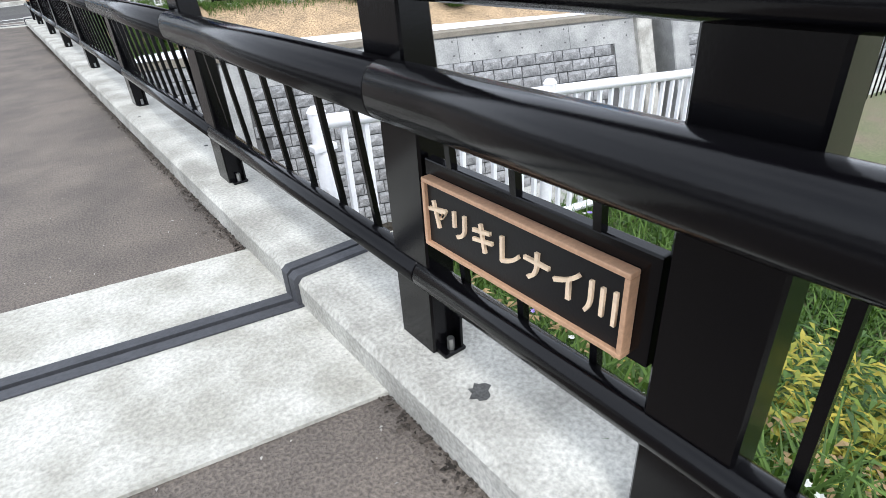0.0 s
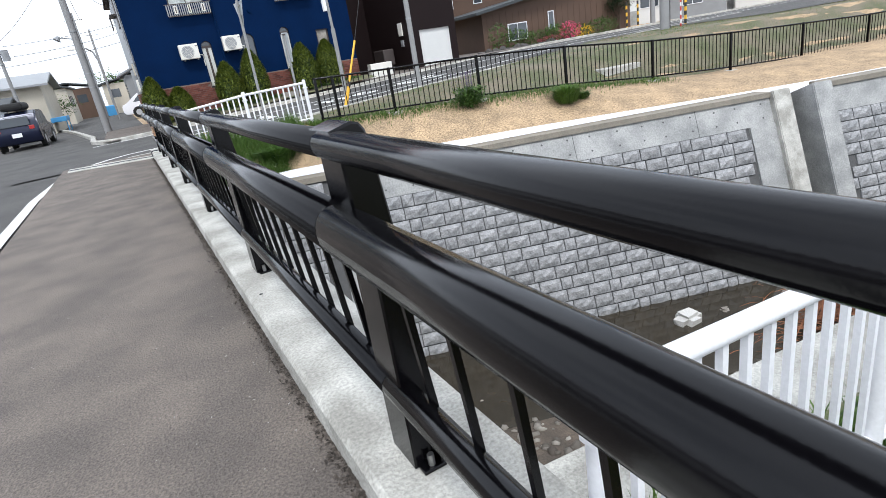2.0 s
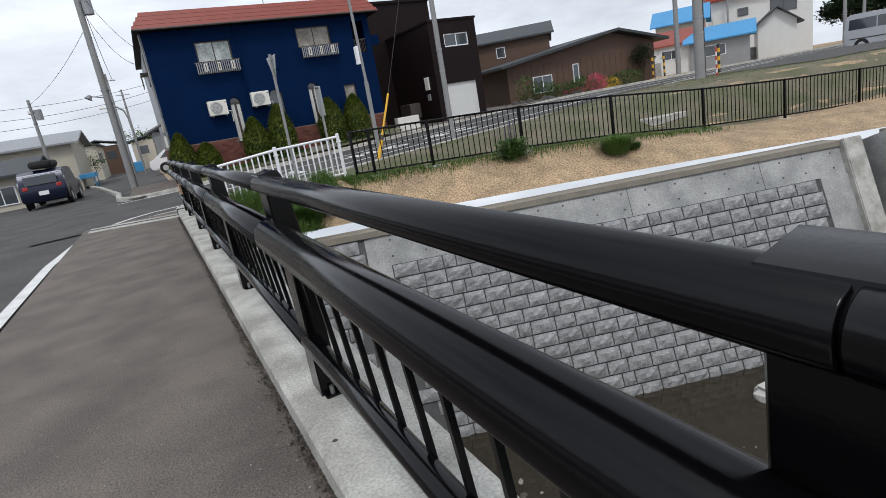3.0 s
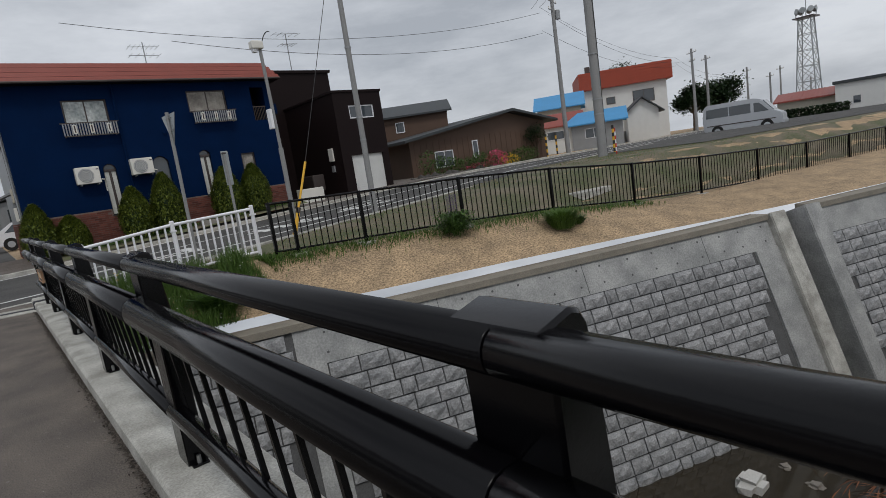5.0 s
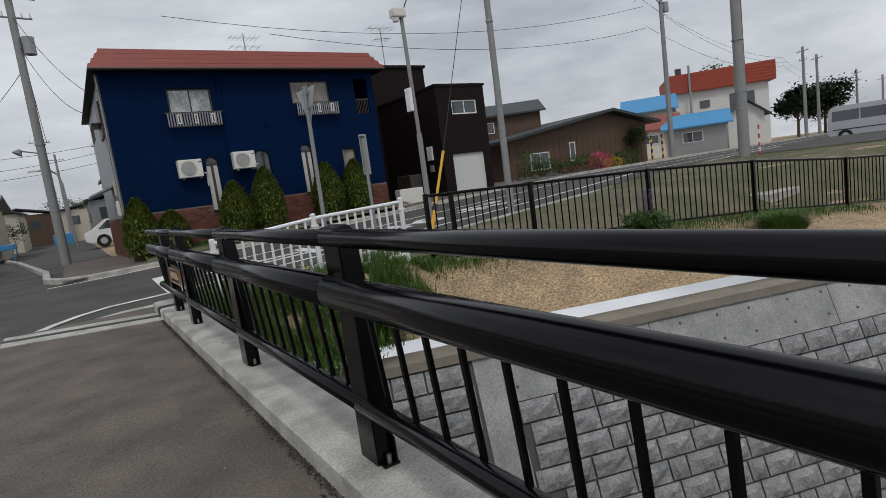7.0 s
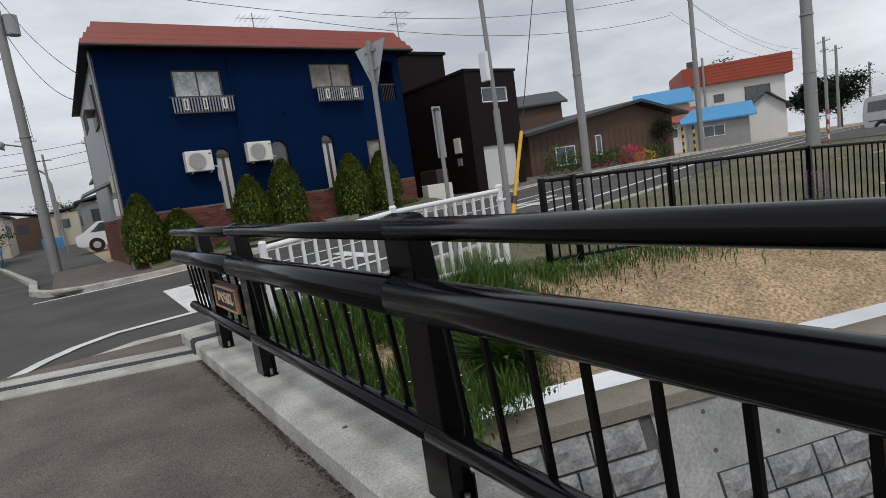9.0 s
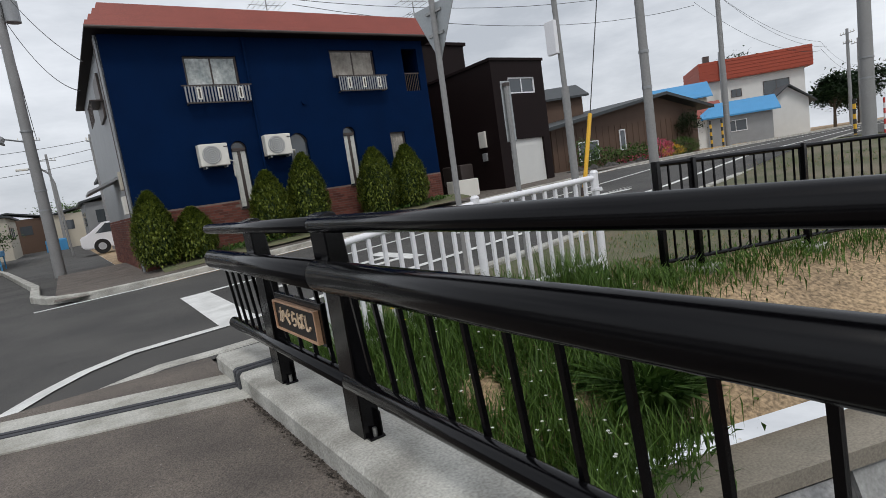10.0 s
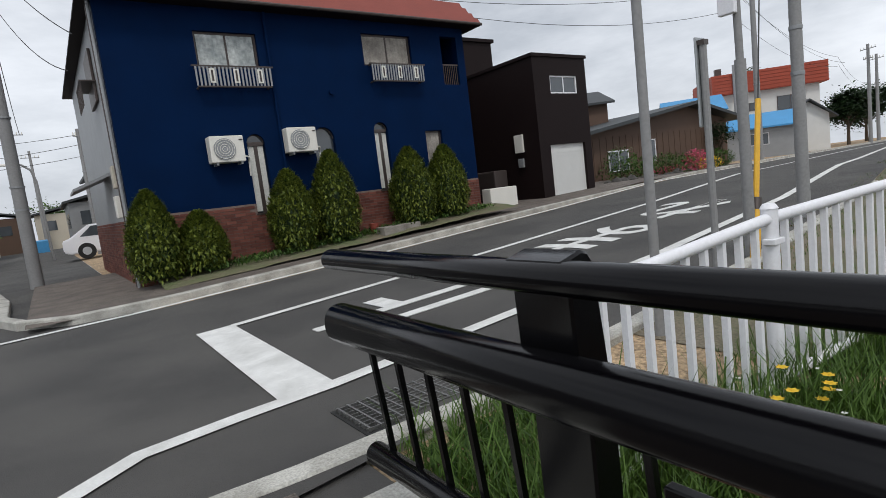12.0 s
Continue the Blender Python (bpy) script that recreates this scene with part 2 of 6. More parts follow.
def land(x, y):
    """Height of the ground north of the river."""
    fy = fence_y(x)
    fz = fence_z(min(x, 14))
    if y < fy:
        k = (y - wall_y(x)) / (fy - wall_y(x))
        return -1.0 + (fz + 1.0) * step(-0.25, 1.05, k)
    return fz + (rise(x) - 0.03 - fz) * step(0.3, 3.0, y - fy)


def sheet(name, nx, ny, fn, material, label, category, kind="structure"):
    """A grid over u, v in 0..1 that fn maps to a place."""
    bm = bmesh.new()
    vs = [[bm.verts.new(fn(i / nx, j / ny)) for i in range(nx + 1)] for j in range(ny + 1)]
    for j in range(ny):
        for i in range(nx):
            bm.faces.new((vs[j][i], vs[j][i + 1], vs[j + 1][i + 1], vs[j + 1][i]))
    ob = part(name, bm, material)
    smooth(ob, 60)
    return tagged(ob, label, category, kind=kind)


def ribbon(name, pts, w, z, material, label, category="road marking", on=rise, parent=None):
    """A thin painted strip along a line on the ground."""
    bm = bmesh.new()
    prev = None
    fine = []
    for a, b in zip(pts, pts[1:]):
        k = max(1, int(math.dist(a, b) / 1.2))
        fine += [(a[0] + (b[0] - a[0]) * i / k, a[1] + (b[1] - a[1]) * i / k) for i in range(k)]
    fine.append(pts[-1])
    for i, p in enumerate(fine):
        q, r = fine[max(i - 1, 0)], fine[min(i + 1, len(fine) - 1)]
        dx, dy = r[0] - q[0], r[1] - q[1]
        s = math.hypot(dx, dy) or 1
        nx_, ny_ = -dy / s * w / 2, dx / s * w / 2
        row = [bm.verts.new((p[0] + k * nx_, p[1] + k * ny_, on(p[0] + k * nx_) + z)) for k in (-1, 1)]
        if prev:
            bm.faces.new((prev[0], row[0], row[1], prev[1]))
        prev = row
    bmesh.ops.recalc_face_normals(bm, faces=bm.faces)
    for f in bm.faces:
        if f.normal.z < 0:
            f.normal_flip()
    ob = part(name, bm, material, parent)
    return tagged(ob, label, category, kind="structure") if not parent else ob


# ---- ground, road and pavement ----
sheet("ground", 90, 80, lambda u, v: (lambda x: (x, wall_y(x) + 0.3 + (160 * v ** 2.2), land(x, wall_y(x) + 0.3 + 160 * v ** 2.2)))(0.3 + 120 * u ** 1.8), M_SAND,
      "sandy gravel bank with sparse weeds above the river wall", "ground")
sheet("ground", 40, 60, lambda u, v: (lambda x, y: (x, y, min(rise(x), -0.1) - 0.035))(0.3 - 120 * u ** 2, -12 + 220 * v ** 1.5), M_ASPH, "grey asphalt ground of the streets", "ground")
sheet("road", 60, 4, lambda u, v: (lambda x: (x, 15.9 + bend(x) + (6.9 - 0.3 * bend(x)) * v, rise(x) - 0.008))(-3 + 120 * u ** 1.5), M_ASPH, "grey asphalt road running past the houses", "road")
sheet("sidewalk", 6, 40, lambda u, v: (-0.10 - 1.85 * u, -8 + 23.9 * v, -0.125 + 0.003 * math.sin(9 * v)), M_ASPH_W, "worn brown-grey asphalt footway across the bridge", "pavement")

sheet("parking_lot", 40, 6, lambda u, v: (lambda x: (x, (fence_y(x) + 4.2) * (1 - v) + (16.3 + bend(x)) * v, land(x, (fence_y(x) + 4.2) * (1 - v) + (16.3 + bend(x)) * v) + 0.03))(21.5 + 70 * u ** 1.3), M_ASPH, "grey asphalt lot where the van is parked", "parking lot")
# lane and edge lines
NEAR = [(-2.15, -8), (-2.1, 12), (-1.92, 14.3), (-1.55, 16.0), (-1.28, 16.45), (-1.0, 16.8), (-0.6, 17.08), (0, 17.13), (0.66, 17.1)] + [(x, 17.05 + bend(x)) for x in (2.7, 5, 7.5, 10, 15, 20, 27, 35, 110)]
ribbon("edge_line", NEAR, 0.15, 0.004, M_PAINT, "worn white painted edge line on the asphalt")
ribbon("edge_line", [(-1.6, 22.75)] + [(x, 22.85 + 0.7 * bend(x)) for x in (0, 5, 10, 20, 35, 110)], 0.15, 0.004, M_PAINT, "white painted edge line beside the far kerb")
ribbon("centre_line", [(0.74, 20.05)] + [(x, 20.05 + 0.8 * bend(x)) for x in (5, 10, 20, 35, 110)], 0.14, 0.004, M_PAINT, "white painted centre line of the road")
ribbon("stop_line", [(0.55, 20.1), (0.47, 17.1)], 0.41, 0.005, M_PAINT, "broad white painted stop line")


def swept(name, pts, w, z0, z1, material, label, category="kerb", on=rise, parent=None):
    """A kerb of rectangular section along a line."""
    bm = bmesh.new()
    prev = None
    for i, p in enumerate(pts):
        q, r = pts[max(i - 1, 0)], pts[min(i + 1, len(pts) - 1)]
        dx, dy = r[0] - q[0], r[1] - q[1]
        s = math.hypot(dx, dy)
        nx_, ny_ = -dy / s * w / 2, dx / s * w / 2
        g = on(p[0])
        ring = [bm.verts.new((p[0] + k * nx_, p[1] + k * ny_, g + z)) for k, z in ((-1, z0), (1, z0), (1, z1 - 0.015), (0.85, z1), (-0.85, z1), (-1, z1 - 0.015))]
        if prev:
            for k in range(6):
                bm.faces.new((prev[k], prev[(k + 1) % 6], ring[(k + 1) % 6], ring[k]))
        else:
            bm.faces.new(ring[::-1])
        prev = ring
    bm.faces.new(prev)
    bmesh.ops.recalc_face_normals(bm, faces=bm.faces)
    ob = part(name, bm, material, parent)
    return tagged(ob, label, category, kind="structure") if not parent else ob


CORNER = [(-1.9, -8), (-1.88, 11), (-1.78, 13.4), (-1.5, 14.95), (-1.05, 15.85), (-0.45, 16.15), (0.0, 16.1)] + [(x, 15.9 + bend(x)) for x in (1.4, 5, 10, 20, 30)]
swept("kerb", CORNER, 0.16, -0.2, 0.01, M_CONC, "low pale concrete kerb at the footway edge")
swept("kerb", [(-6.3, 60), (-3.2, 40), (-1.75, 28), (-1.65, 25), (-1.35, 24.0), (-0.7, 23.4), (0.6, 23.25)] + [(x, 23.2 + 0.7 * bend(x)) for x in (4, 10, 20, 35, 110)], 0.18, -0.2, 0.10, M_CONC, "pale concrete kerb round the corner lot")
sheet("sidewalk", 40, 6, lambda u, v: (lambda x: (x, 23.3 + 0.7 * bend(x) + 8 * v, rise(x) + 0.05))(-1.3 + 30 * u), M_ASPH_W, "dark footway in front of the corner house", "pavement")

# pale concrete bands and the expansion joints at both ends of the bridge
for y0, y1, yj, sk in ((0.47, 1.63, 1.10, 0.32), (14.50, 15.20, 14.85, 0.62)):
    band = thing("expansion_joint", "pale concrete band with a black rubber expansion joint", "joint", kind="structure")
    for a, b in ((y0, yj - 0.06), (yj + 0.06, y1)):
        bm = prism([(-0.13, a), (-0.13, b), (-1.82, b + sk), (-1.82, a + sk)], -0.3, -0.112, "z")
        part("concrete_band", bm, M_BAND, band)
    for a, b, h in ((-0.06, -0.012, -0.105), (0.012, 0.06, -0.105)):
        part("rubber_strip", prism([(-0.13, yj + a), (-0.13, yj + b), (-1.82, yj + b + sk), (-1.82, yj + a + sk)], -0.3, h, "z"), M_RUB, band)

# raised kerb under the railing
kerb = thing("bridge_kerb", "raised pale concrete kerb carrying the railing", "kerb", kind="structure")
PROFILE = [(-0.13, -0.5), (-0.13, -0.02), (-0.11, 0.0), (0.30, 0.0), (0.30, -0.9), (-0.05, -0.9)]
for a, b in ((-4, 1.07), (1.15, 14.73), (14.81, 15.42)):
    part("kerb_beam", prism(PROFILE, a, b, "y", bevel=0.008), M_CONC, kerb)
for y in (1.11, 14.77):
    part("joint_filler", prism([(-0.145, -0.12), (-0.145, 0.0), (-0.125, 0.015), (0.31, 0.015), (0.31, -0.3)], y - 0.055, y - 0.008, "y"), M_RUB, kerb, "black rubber joint strip")
    part("joint_filler", prism([(-0.145, -0.12), (-0.145, 0.0), (-0.125, 0.015), (0.31, 0.015), (0.31, -0.3)], y + 0.008, y + 0.055, "y"), M_RUB, kerb, "black rubber joint strip")
deck = part("bridge_deck", box(-9, 1.3, -1.0, 0.28, 14.7, -0.24), M_WALLC)
tagged(deck, "grey concrete deck slab of the bridge", "bridge deck", kind="structure")
for a, b in ((-9, 1.28), (14.72, 16.5)):
    ab = part("abutment", box(-9, a, -6, 0.26, b, -0.25), M_WALLC)
    tagged(ab, "grey concrete bridge abutment below the footway", "abutment", kind="structure")

# ---- the railing ----
rail = thing("bridge_railing", "black painted steel railing with thick round rails and slim balusters", "railing")
POSTS = [-0.285, 0.53, 2.29, 4.51, 6.81, 9.04, 11.08, 13.21, 14.32]


def oval(cx, cz, rx, rz, n=20, power=2.0):
    out = []
    for k in range(n):
        a = 2 * math.pi * k / n
        ca, sa = math.cos(a), math.sin(a)
        out.append((cx + rx * math.copysign(abs(ca) ** (2 / power), ca), cz + rz * math.copysign(abs(sa) ** (2 / power), sa)))
    return out


TOP, MID, LOW = oval(-0.022, 0.978, 0.042, 0.036, 20, 2.2), oval(-0.040, 0.757, 0.062, 0.068, 22, 2.3), oval(0.02, 0.25, 0.042, 0.042, 16)
JOINTS = [-1.6, 0.45, 2.25, 4.46, 6.79, 9.02, 11.05, 13.18, 16.0]
for name, shape, end in (("top_rail", TOP, 15.29), ("middle_rail", MID, 15.25), ("lower_rail", LOW, 15.24)):
    for a, b in zip(JOINTS, JOINTS[1:]):
        b2 = end if b == 16.0 else b
        smooth(part(name, prism(shape, a + 0.0022, b2 - 0.0022, "y", bevel=0.0016), M_BLACK, rail), 50)
    smooth(part("inner_sleeve", prism([(x * 0.985 - 0.001, z) for x, z in oval(shape[0][0] - (shape[0][0] - shape[len(shape) // 2][0]) / 2, shape[0][1], 0.035, 0.033)], JOINTS[0] + 0.05, end - 0.05, "y"), M_BLACK, rail))
PB = [(0.0, 0.0), (0.0, 0.68), (-0.02, 0.76), (-0.025, 0.96), (-0.042, 1.005), (-0.038, 1.014), (0.020, 1.028), (0.040, 1.022), (0.052, 1.004), (0.058, 0.975), (0.078, 0.76), (0.086, 0.55), (0.09, 0.2), (0.09, 0.0)]


def post_parts(y):
    p = smooth(part("post", prism(PB, y - 0.13, y + 0.035, "y", bevel=0.006), M_BLACK, rail), 35)
    part("base_plate", box(0.01, y - 0.17, 0.0, 0.085, y - 0.125, 0.012, 0.003), M_BLACK, p)
    part("foot_gusset", box(0.07, y - 0.165, 0.0, 0.078, y - 0.127, 0.12), M_BLACK, p)
    part("anchor_bolt", tube([(0.045, y - 0.15, 0.012), (0.045, y - 0.15, 0.05)], 0.011, 6), M_STEEL, p)


for y in POSTS:
    post_parts(y)
BAL = box(-0.009, -0.009, 0.0, 0.009, 0.009, 0.44)
bme = bpy.data.meshes.new("baluster")
BAL.to_mesh(bme)
BAL.free()
bme.materials.append(M_BLACK)
bays = list(zip([-1.5] + POSTS, POSTS + [15.35], (6, 3, 7, 10, 10, 10, 10, 10, 4, 5)))
for a, b, n in bays:
    for k in range(n):
        y = a + (b - a) * (k + 1) / (n + 1) - 0.03
        shared("baluster", bme, rail, pose(0.046, y, 0.270, 0, -5, 0))

# ---- river ----
sheet("river_bed", 60, 40, lambda u, v: (-12 + 92 * u, -20 + 40 * v - 25 * u, -5.02 + 0.1 * noise.noise((u * 30, v * 14, 0))), M_EARTH, "dark stony river bed", "river bed")
sheet("water", 60, 20, lambda u, v: (lambda x: (x, wall_y(x) + 1.5 - 6.2 * v * 1.0, -4.93))(-10 + 90 * u), M_WATER, "shallow dark brown river water", "water")

# retaining wall: face in its own frame, s along the wall, h up the slope
WALL_DIR = Vector((1, -0.36, 0)).normalized()
FACE_UP = (Vector((0, 0, 3.9)) + Vector((0.34, 0.94, 0)) * 1.5).normalized()
FACE_OUT = WALL_DIR.cross(FACE_UP)
if FACE_OUT.y > 0:
    FACE_OUT = -FACE_OUT
WALL_TOP = Vector((3.0, 12.28, -1.0))


def on_wall(s, h, d=0.0):
    return WALL_TOP + WALL_DIR * s + FACE_UP * h + FACE_OUT * d


def wall_box(s0, s1, h0, h1, d0, d1, bevel=0.0, bm=None):
    bm = bm or bmesh.new()
    vs = [bm.verts.new(on_wall(s, h, d)) for h in (h0, h1) for d in (d0, d1) for s in (s0, s1)]
    fs = [bm.faces.new([vs[i] for i in q]) for q in ((0, 2, 3, 1), (4, 5, 7, 6), (0, 1, 5, 4), (2, 6, 7, 3), (0, 4, 6, 2), (1, 3, 7, 5))]
    bmesh.ops.recalc_face_normals(bm, faces=fs)
    if bevel:
        bmesh.ops.bevel(bm, geom=list({e for f in fs for e in f.edges}), offset=bevel, segments=2, affect='EDGES')
    return bm


wall = thing("retaining_wall", "grey concrete block retaining wall with a smooth top band", "wall", kind="structure")
NOTCH = 10.62
part("backing", wall_box(-4, NOTCH - 0.25, -4.4, -0.05, -0.6, -0.03), M_JOINT, wall)
part("backing", wall_box(NOTCH + 1.15, 40, -4.4, -0.05, -0.6, -0.03), M_JOINT, wall)
part("end_strip", wall_box(-0.1, 0.34, -4.4, -0.72, -0.5, 0.0), M_WALLC, wall)
part("top_band", wall_box(-0.1, NOTCH - 0.25, -0.72, -0.06, -0.5, 0.0), M_WALLC, wall)
part("top_band", wall_box(NOTCH + 1.15, 40, -0.72, -0.06, -0.5, 0.0), M_WALLC, wall)
bm = bmesh.new()
for s0, s1 in ((-2.95, NOTCH - 0.25), (NOTCH + 1.2, 40)):
    vs = []
    for s in (s0, s1):
        o = on_wall(s, 0)
        vs += [bm.verts.new(o + Vector((0, a, b))) for a, b in ((-0.09, -0.09), (-0.09, 0.03), (0.36, 0.03), (0.36, -0.09))]
    for k in range(4):
        bm.faces.new((vs[k], vs[(k + 1) % 4], vs[4 + (k + 1) % 4], vs[4 + k]))
    bm.faces.new(vs[:4][::-1]), bm.faces.new(vs[4:])
bmesh.ops.recalc_face_normals(bm, faces=bm.faces)
part("coping", bm, M_COPING, wall, "pale concrete coping")
hole = tube([(0, 0, -0.01), (0, 0, 0.003)], 0.022, 10)
hole_me = bpy.data.meshes.new("tie_hole")
hole.to_mesh(hole_me)
hole.free()
hole_me.materials.append(M_JOINT)
for k in range(17):
    for hh in (-0.22, -0.55):
        shared("tie_hole", hole_me, wall, Matrix.Translation(on_wall(0.4 + 0.6 * k + (0.07 if k % 3 else 0), hh)) @ Matrix((WALL_DIR, FACE_UP, FACE_OUT)).transposed().to_4x4())
for sj in (2.4, 5.4, 8.4):
    part("pour_joint", wall_box(sj, sj + 0.012, -0.72, -0.07, -0.01, 0.0025), M_JOINT, wall)
part("pilaster", wall_box(NOTCH - 0.95, NOTCH - 0.25, -4.4, -0.72, -0.5, 0.03), M_WALLC, wall)
part("pilaster", wall_box(NOTCH - 0.3, NOTCH + 0.15, -4.5, 0.02, -0.9, 0.16, 0.02), M_CONC, wall)
part("pilaster", wall_box(NOTCH + 0.75, NOTCH + 1.25, -4.5, 0.02, -0.9, 0.16, 0.02), M_WALLC, wall)
part("recess", wall_box(NOTCH + 0.1, NOTCH + 0.8, -4.5, -0.1, -0.9, -0.75), M_WALLC, wall)
part("water_gauge", wall_box(NOTCH + 0.151, NOTCH + 0.30, -0.95, -0.02, -0.3, -0.28), mat("blue_white_gauge", (0.05, 0.09, 0.35), 0.5, second=(0.6, 0.6, 0.62), amount=0.9, scale=9), wall, "blue and white water level gauge")

# the far bank's block courses: rough-faced blocks with recessed joints
def block_mesh(w, h, seed):
    rnd = random.Random(seed)
    bm = bmesh.new()
    g = 0.012
    n, m = 4, 3
    def v(i, j):
        x, y = -w / 2 + g + (w - 2 * g) * i / n, g + (h - 2 * g) * j / m
        edge = i in (0, n) or j in (0, m)
        return bm.verts.new((x, y, 0.012 if edge else 0.05 + rnd.uniform(-0.022, 0.03)))
    vs = [[v(i, j) for i in range(n + 1)] for j in range(m + 1)]
    for j in range(m):
        for i in range(n):
            bm.faces.new((vs[j][i], vs[j][i + 1], vs[j + 1][i + 1], vs[j + 1][i]))
    rim = [vs[0][i] for i in range(n + 1)] + [vs[j][n] for j in range(1, m + 1)] + [vs[m][i] for i in range(n - 1, -1, -1)] + [vs[j][0] for j in range(m - 1, 0, -1)]
    low = [bm.verts.new((p.co.x, p.co.y, -0.04)) for p in rim]
    for k in range(len(rim)):
        bm.faces.new((rim[k], low[k], low[(k + 1) % len(rim)], rim[(k + 1) % len(rim)]))
    bmesh.ops.recalc_face_normals(bm, faces=bm.faces)
    me = bpy.data.meshes.new("block")
    bm.to_mesh(me)
    bm.free()
    me.materials.append(M_BLOCK)
    return me


FRAME_W = Matrix((WALL_DIR, FACE_UP, FACE_OUT)).transposed().to_4x4()
COURSE = 0.275
WIDTHS = (0.5, 0.5, 0.26, 0.5, 0.42)
def courses(s0, s1, single, top=-0.72, rows=13):
    meshes = {w: [block_mesh(w, COURSE, 7 * i + int(100 * w)) for i in range(4)] for w in set(WIDTHS)}
    rest = bmesh.new()
    rnd = random.Random(5)
    for r in range(rows):
        s, k = s0 - 0.17 * (r % 3), r * 2
        while s < s1:
            w = WIDTHS[k % 5]
            k += 1
            if s >= s0 - 0.05 and s + w <= s1 + 0.05:
                me = meshes[w][rnd.randrange(4)]
                m = Matrix.Translation(on_wall(s + w / 2, top - COURSE * (r + 1))) @ FRAME_W
                if single and 2.0 < s < 11.5 and r < 12:
                    shared("block", me, wall, m)
                else:
                    tmp = me.copy()
                    tmp.transform(m)
                    rest.from_mesh(tmp)
                    bpy.data.meshes.remove(tmp)
            s += w
    ob = part("far_blocks", rest, M_BLOCK, wall)
    tagged(ob, kind="stuff")
# ---- fences ----
def picket_fence(name, pts, height, spacing, material, label, group="", post=0.06, rail_r=0.024, bottom=0.12, picket=0.016, knob=False):
    """Posts, rails and pickets along straight runs; pts hold ground places."""
    f = thing(name, label, "fence", group)
    up = Vector((0, 0, 1))
    for i, e in enumerate(pts):
        e = Vector(e)
        if knob:
            p = smooth(part("post", tube([e - up * 0.1, e + up * (height + 0.02)], post / 2, 12), material, f), 40)
            smooth(part("post_cap", tube([e + up * (height + 0.02), e + up * (height + 0.035), e + up * (height + 0.045)], post / 2 + 0.004, 12, r2=post / 3), material, p))
            part("bracket", box(e.x - post * 0.7, e.y - post * 0.55, e.z + height - 0.16, e.x + post * 0.7, e.y + post * 0.2, e.z + height - 0.13, 0.004), material, p)
        else:
            p = part("post", box(e.x - post / 2, e.y - post / 2, e.z - 0.1, e.x + post / 2, e.y + post / 2, e.z + height, 0.004), material, f)
    for a, b in zip(pts, pts[1:]):
        a, b = Vector(a), Vector(b)
        d = b - a
        smooth(part("top_rail", tube([a + up * (height - 0.03), b + up * (height - 0.03)], rail_r, 10), material, f))
        smooth(part("bottom_rail", tube([a + up * bottom, b + up * bottom], rail_r * 0.85, 8), material, f))
        n = max(2, round(d.length / spacing))
        for k in range(1, n):
            p = a + d * (k / n)
            h = picket / 2
            part("picket", box(p.x - h, p.y - h, p.z + bottom, p.x + h, p.y + h, p.z + height - 0.03), material, f)
    return f


bx = [3.6, 3.98, 5.25, 7.26, 9.49, 12.03, 14.6, 17.2, 19.8, 22.4, 25.0, 27.6]
picket_fence("metal_fence", [(x, fence_y(x), fence_z(x)) for x in bx], 1.06, 0.125, M_BLACK, "black painted metal picket fence along the sandy river bank")
for x in bx[1:8]:
    ft = part("fence_footing", box(x - 0.14, fence_y(x) - 0.14, fence_z(x) - 0.25, x + 0.14, fence_y(x) + 0.14, fence_z(x) + 0.035, 0.012), M_CONC)
    tagged(ft, "pale square concrete footing of a fence post", "footing", "fence footings")
picket_fence("guard_fence", [(0.68, 14.93, -0.28), (2.1, 14.75, -0.14), (3.53, 14.6, -0.09)], 1.0, 0.13, M_WHITE, "white painted pipe guard fence at the bridge end", post=0.08, rail_r=0.03, picket=0.03, knob=True)
picket_fence("guard_fence", [(0.36, 1.76, -0.70), (2.0, 1.82, -0.88), (3.9, 1.80, -1.08)], 1.05, 0.125, M_WHITE, "white painted pipe guard fence above the near river wall", post=0.085, rail_r=0.036, picket=0.026, knob=True)
picket_fence("metal_fence", [(4.12, 1.80, -1.08), (6.1, 1.7, -1.1), (8.1, 1.5, -1.1)], 1.05, 0.12, M_BLACK, "black painted metal picket fence on the near bank")


# near bank
def bank_y(x):
    return 2.35 - 0.1 * (x - 0.28)


def south(x, y):
    return -0.95 + 0.72 * (1 - step(0.3, 1.5, x)) * (1 - step(-0.2, 1.9, y)) + 0.03 * noise.noise((x * 2, y * 2, 0))


sheet("ground", 50, 60, lambda u, v: (lambda x: (x, -12 + (bank_y(x) + 12) * v, south(x, -12 + (bank_y(x) + 12) * v)))(0.28 + 24 * u ** 1.4), M_EARTH, "weedy gravelly earth of the near river bank", "ground")
near = thing("river_wall", "pale concrete river wall and coping of the near bank", "wall", kind="structure")
part("coping", prism([(0.28, 2.9), (0.28, 2.32), (24, -0.05), (24, 0.53)], -1.3, -0.98, "z", bevel=0.02), M_CONC, near)
part("wall_body", prism([(0.28, 2.82), (0.28, 2.4), (24, 0.03), (24, 0.45)], -5.5, -1.3, "z"), M_WALLC, near)

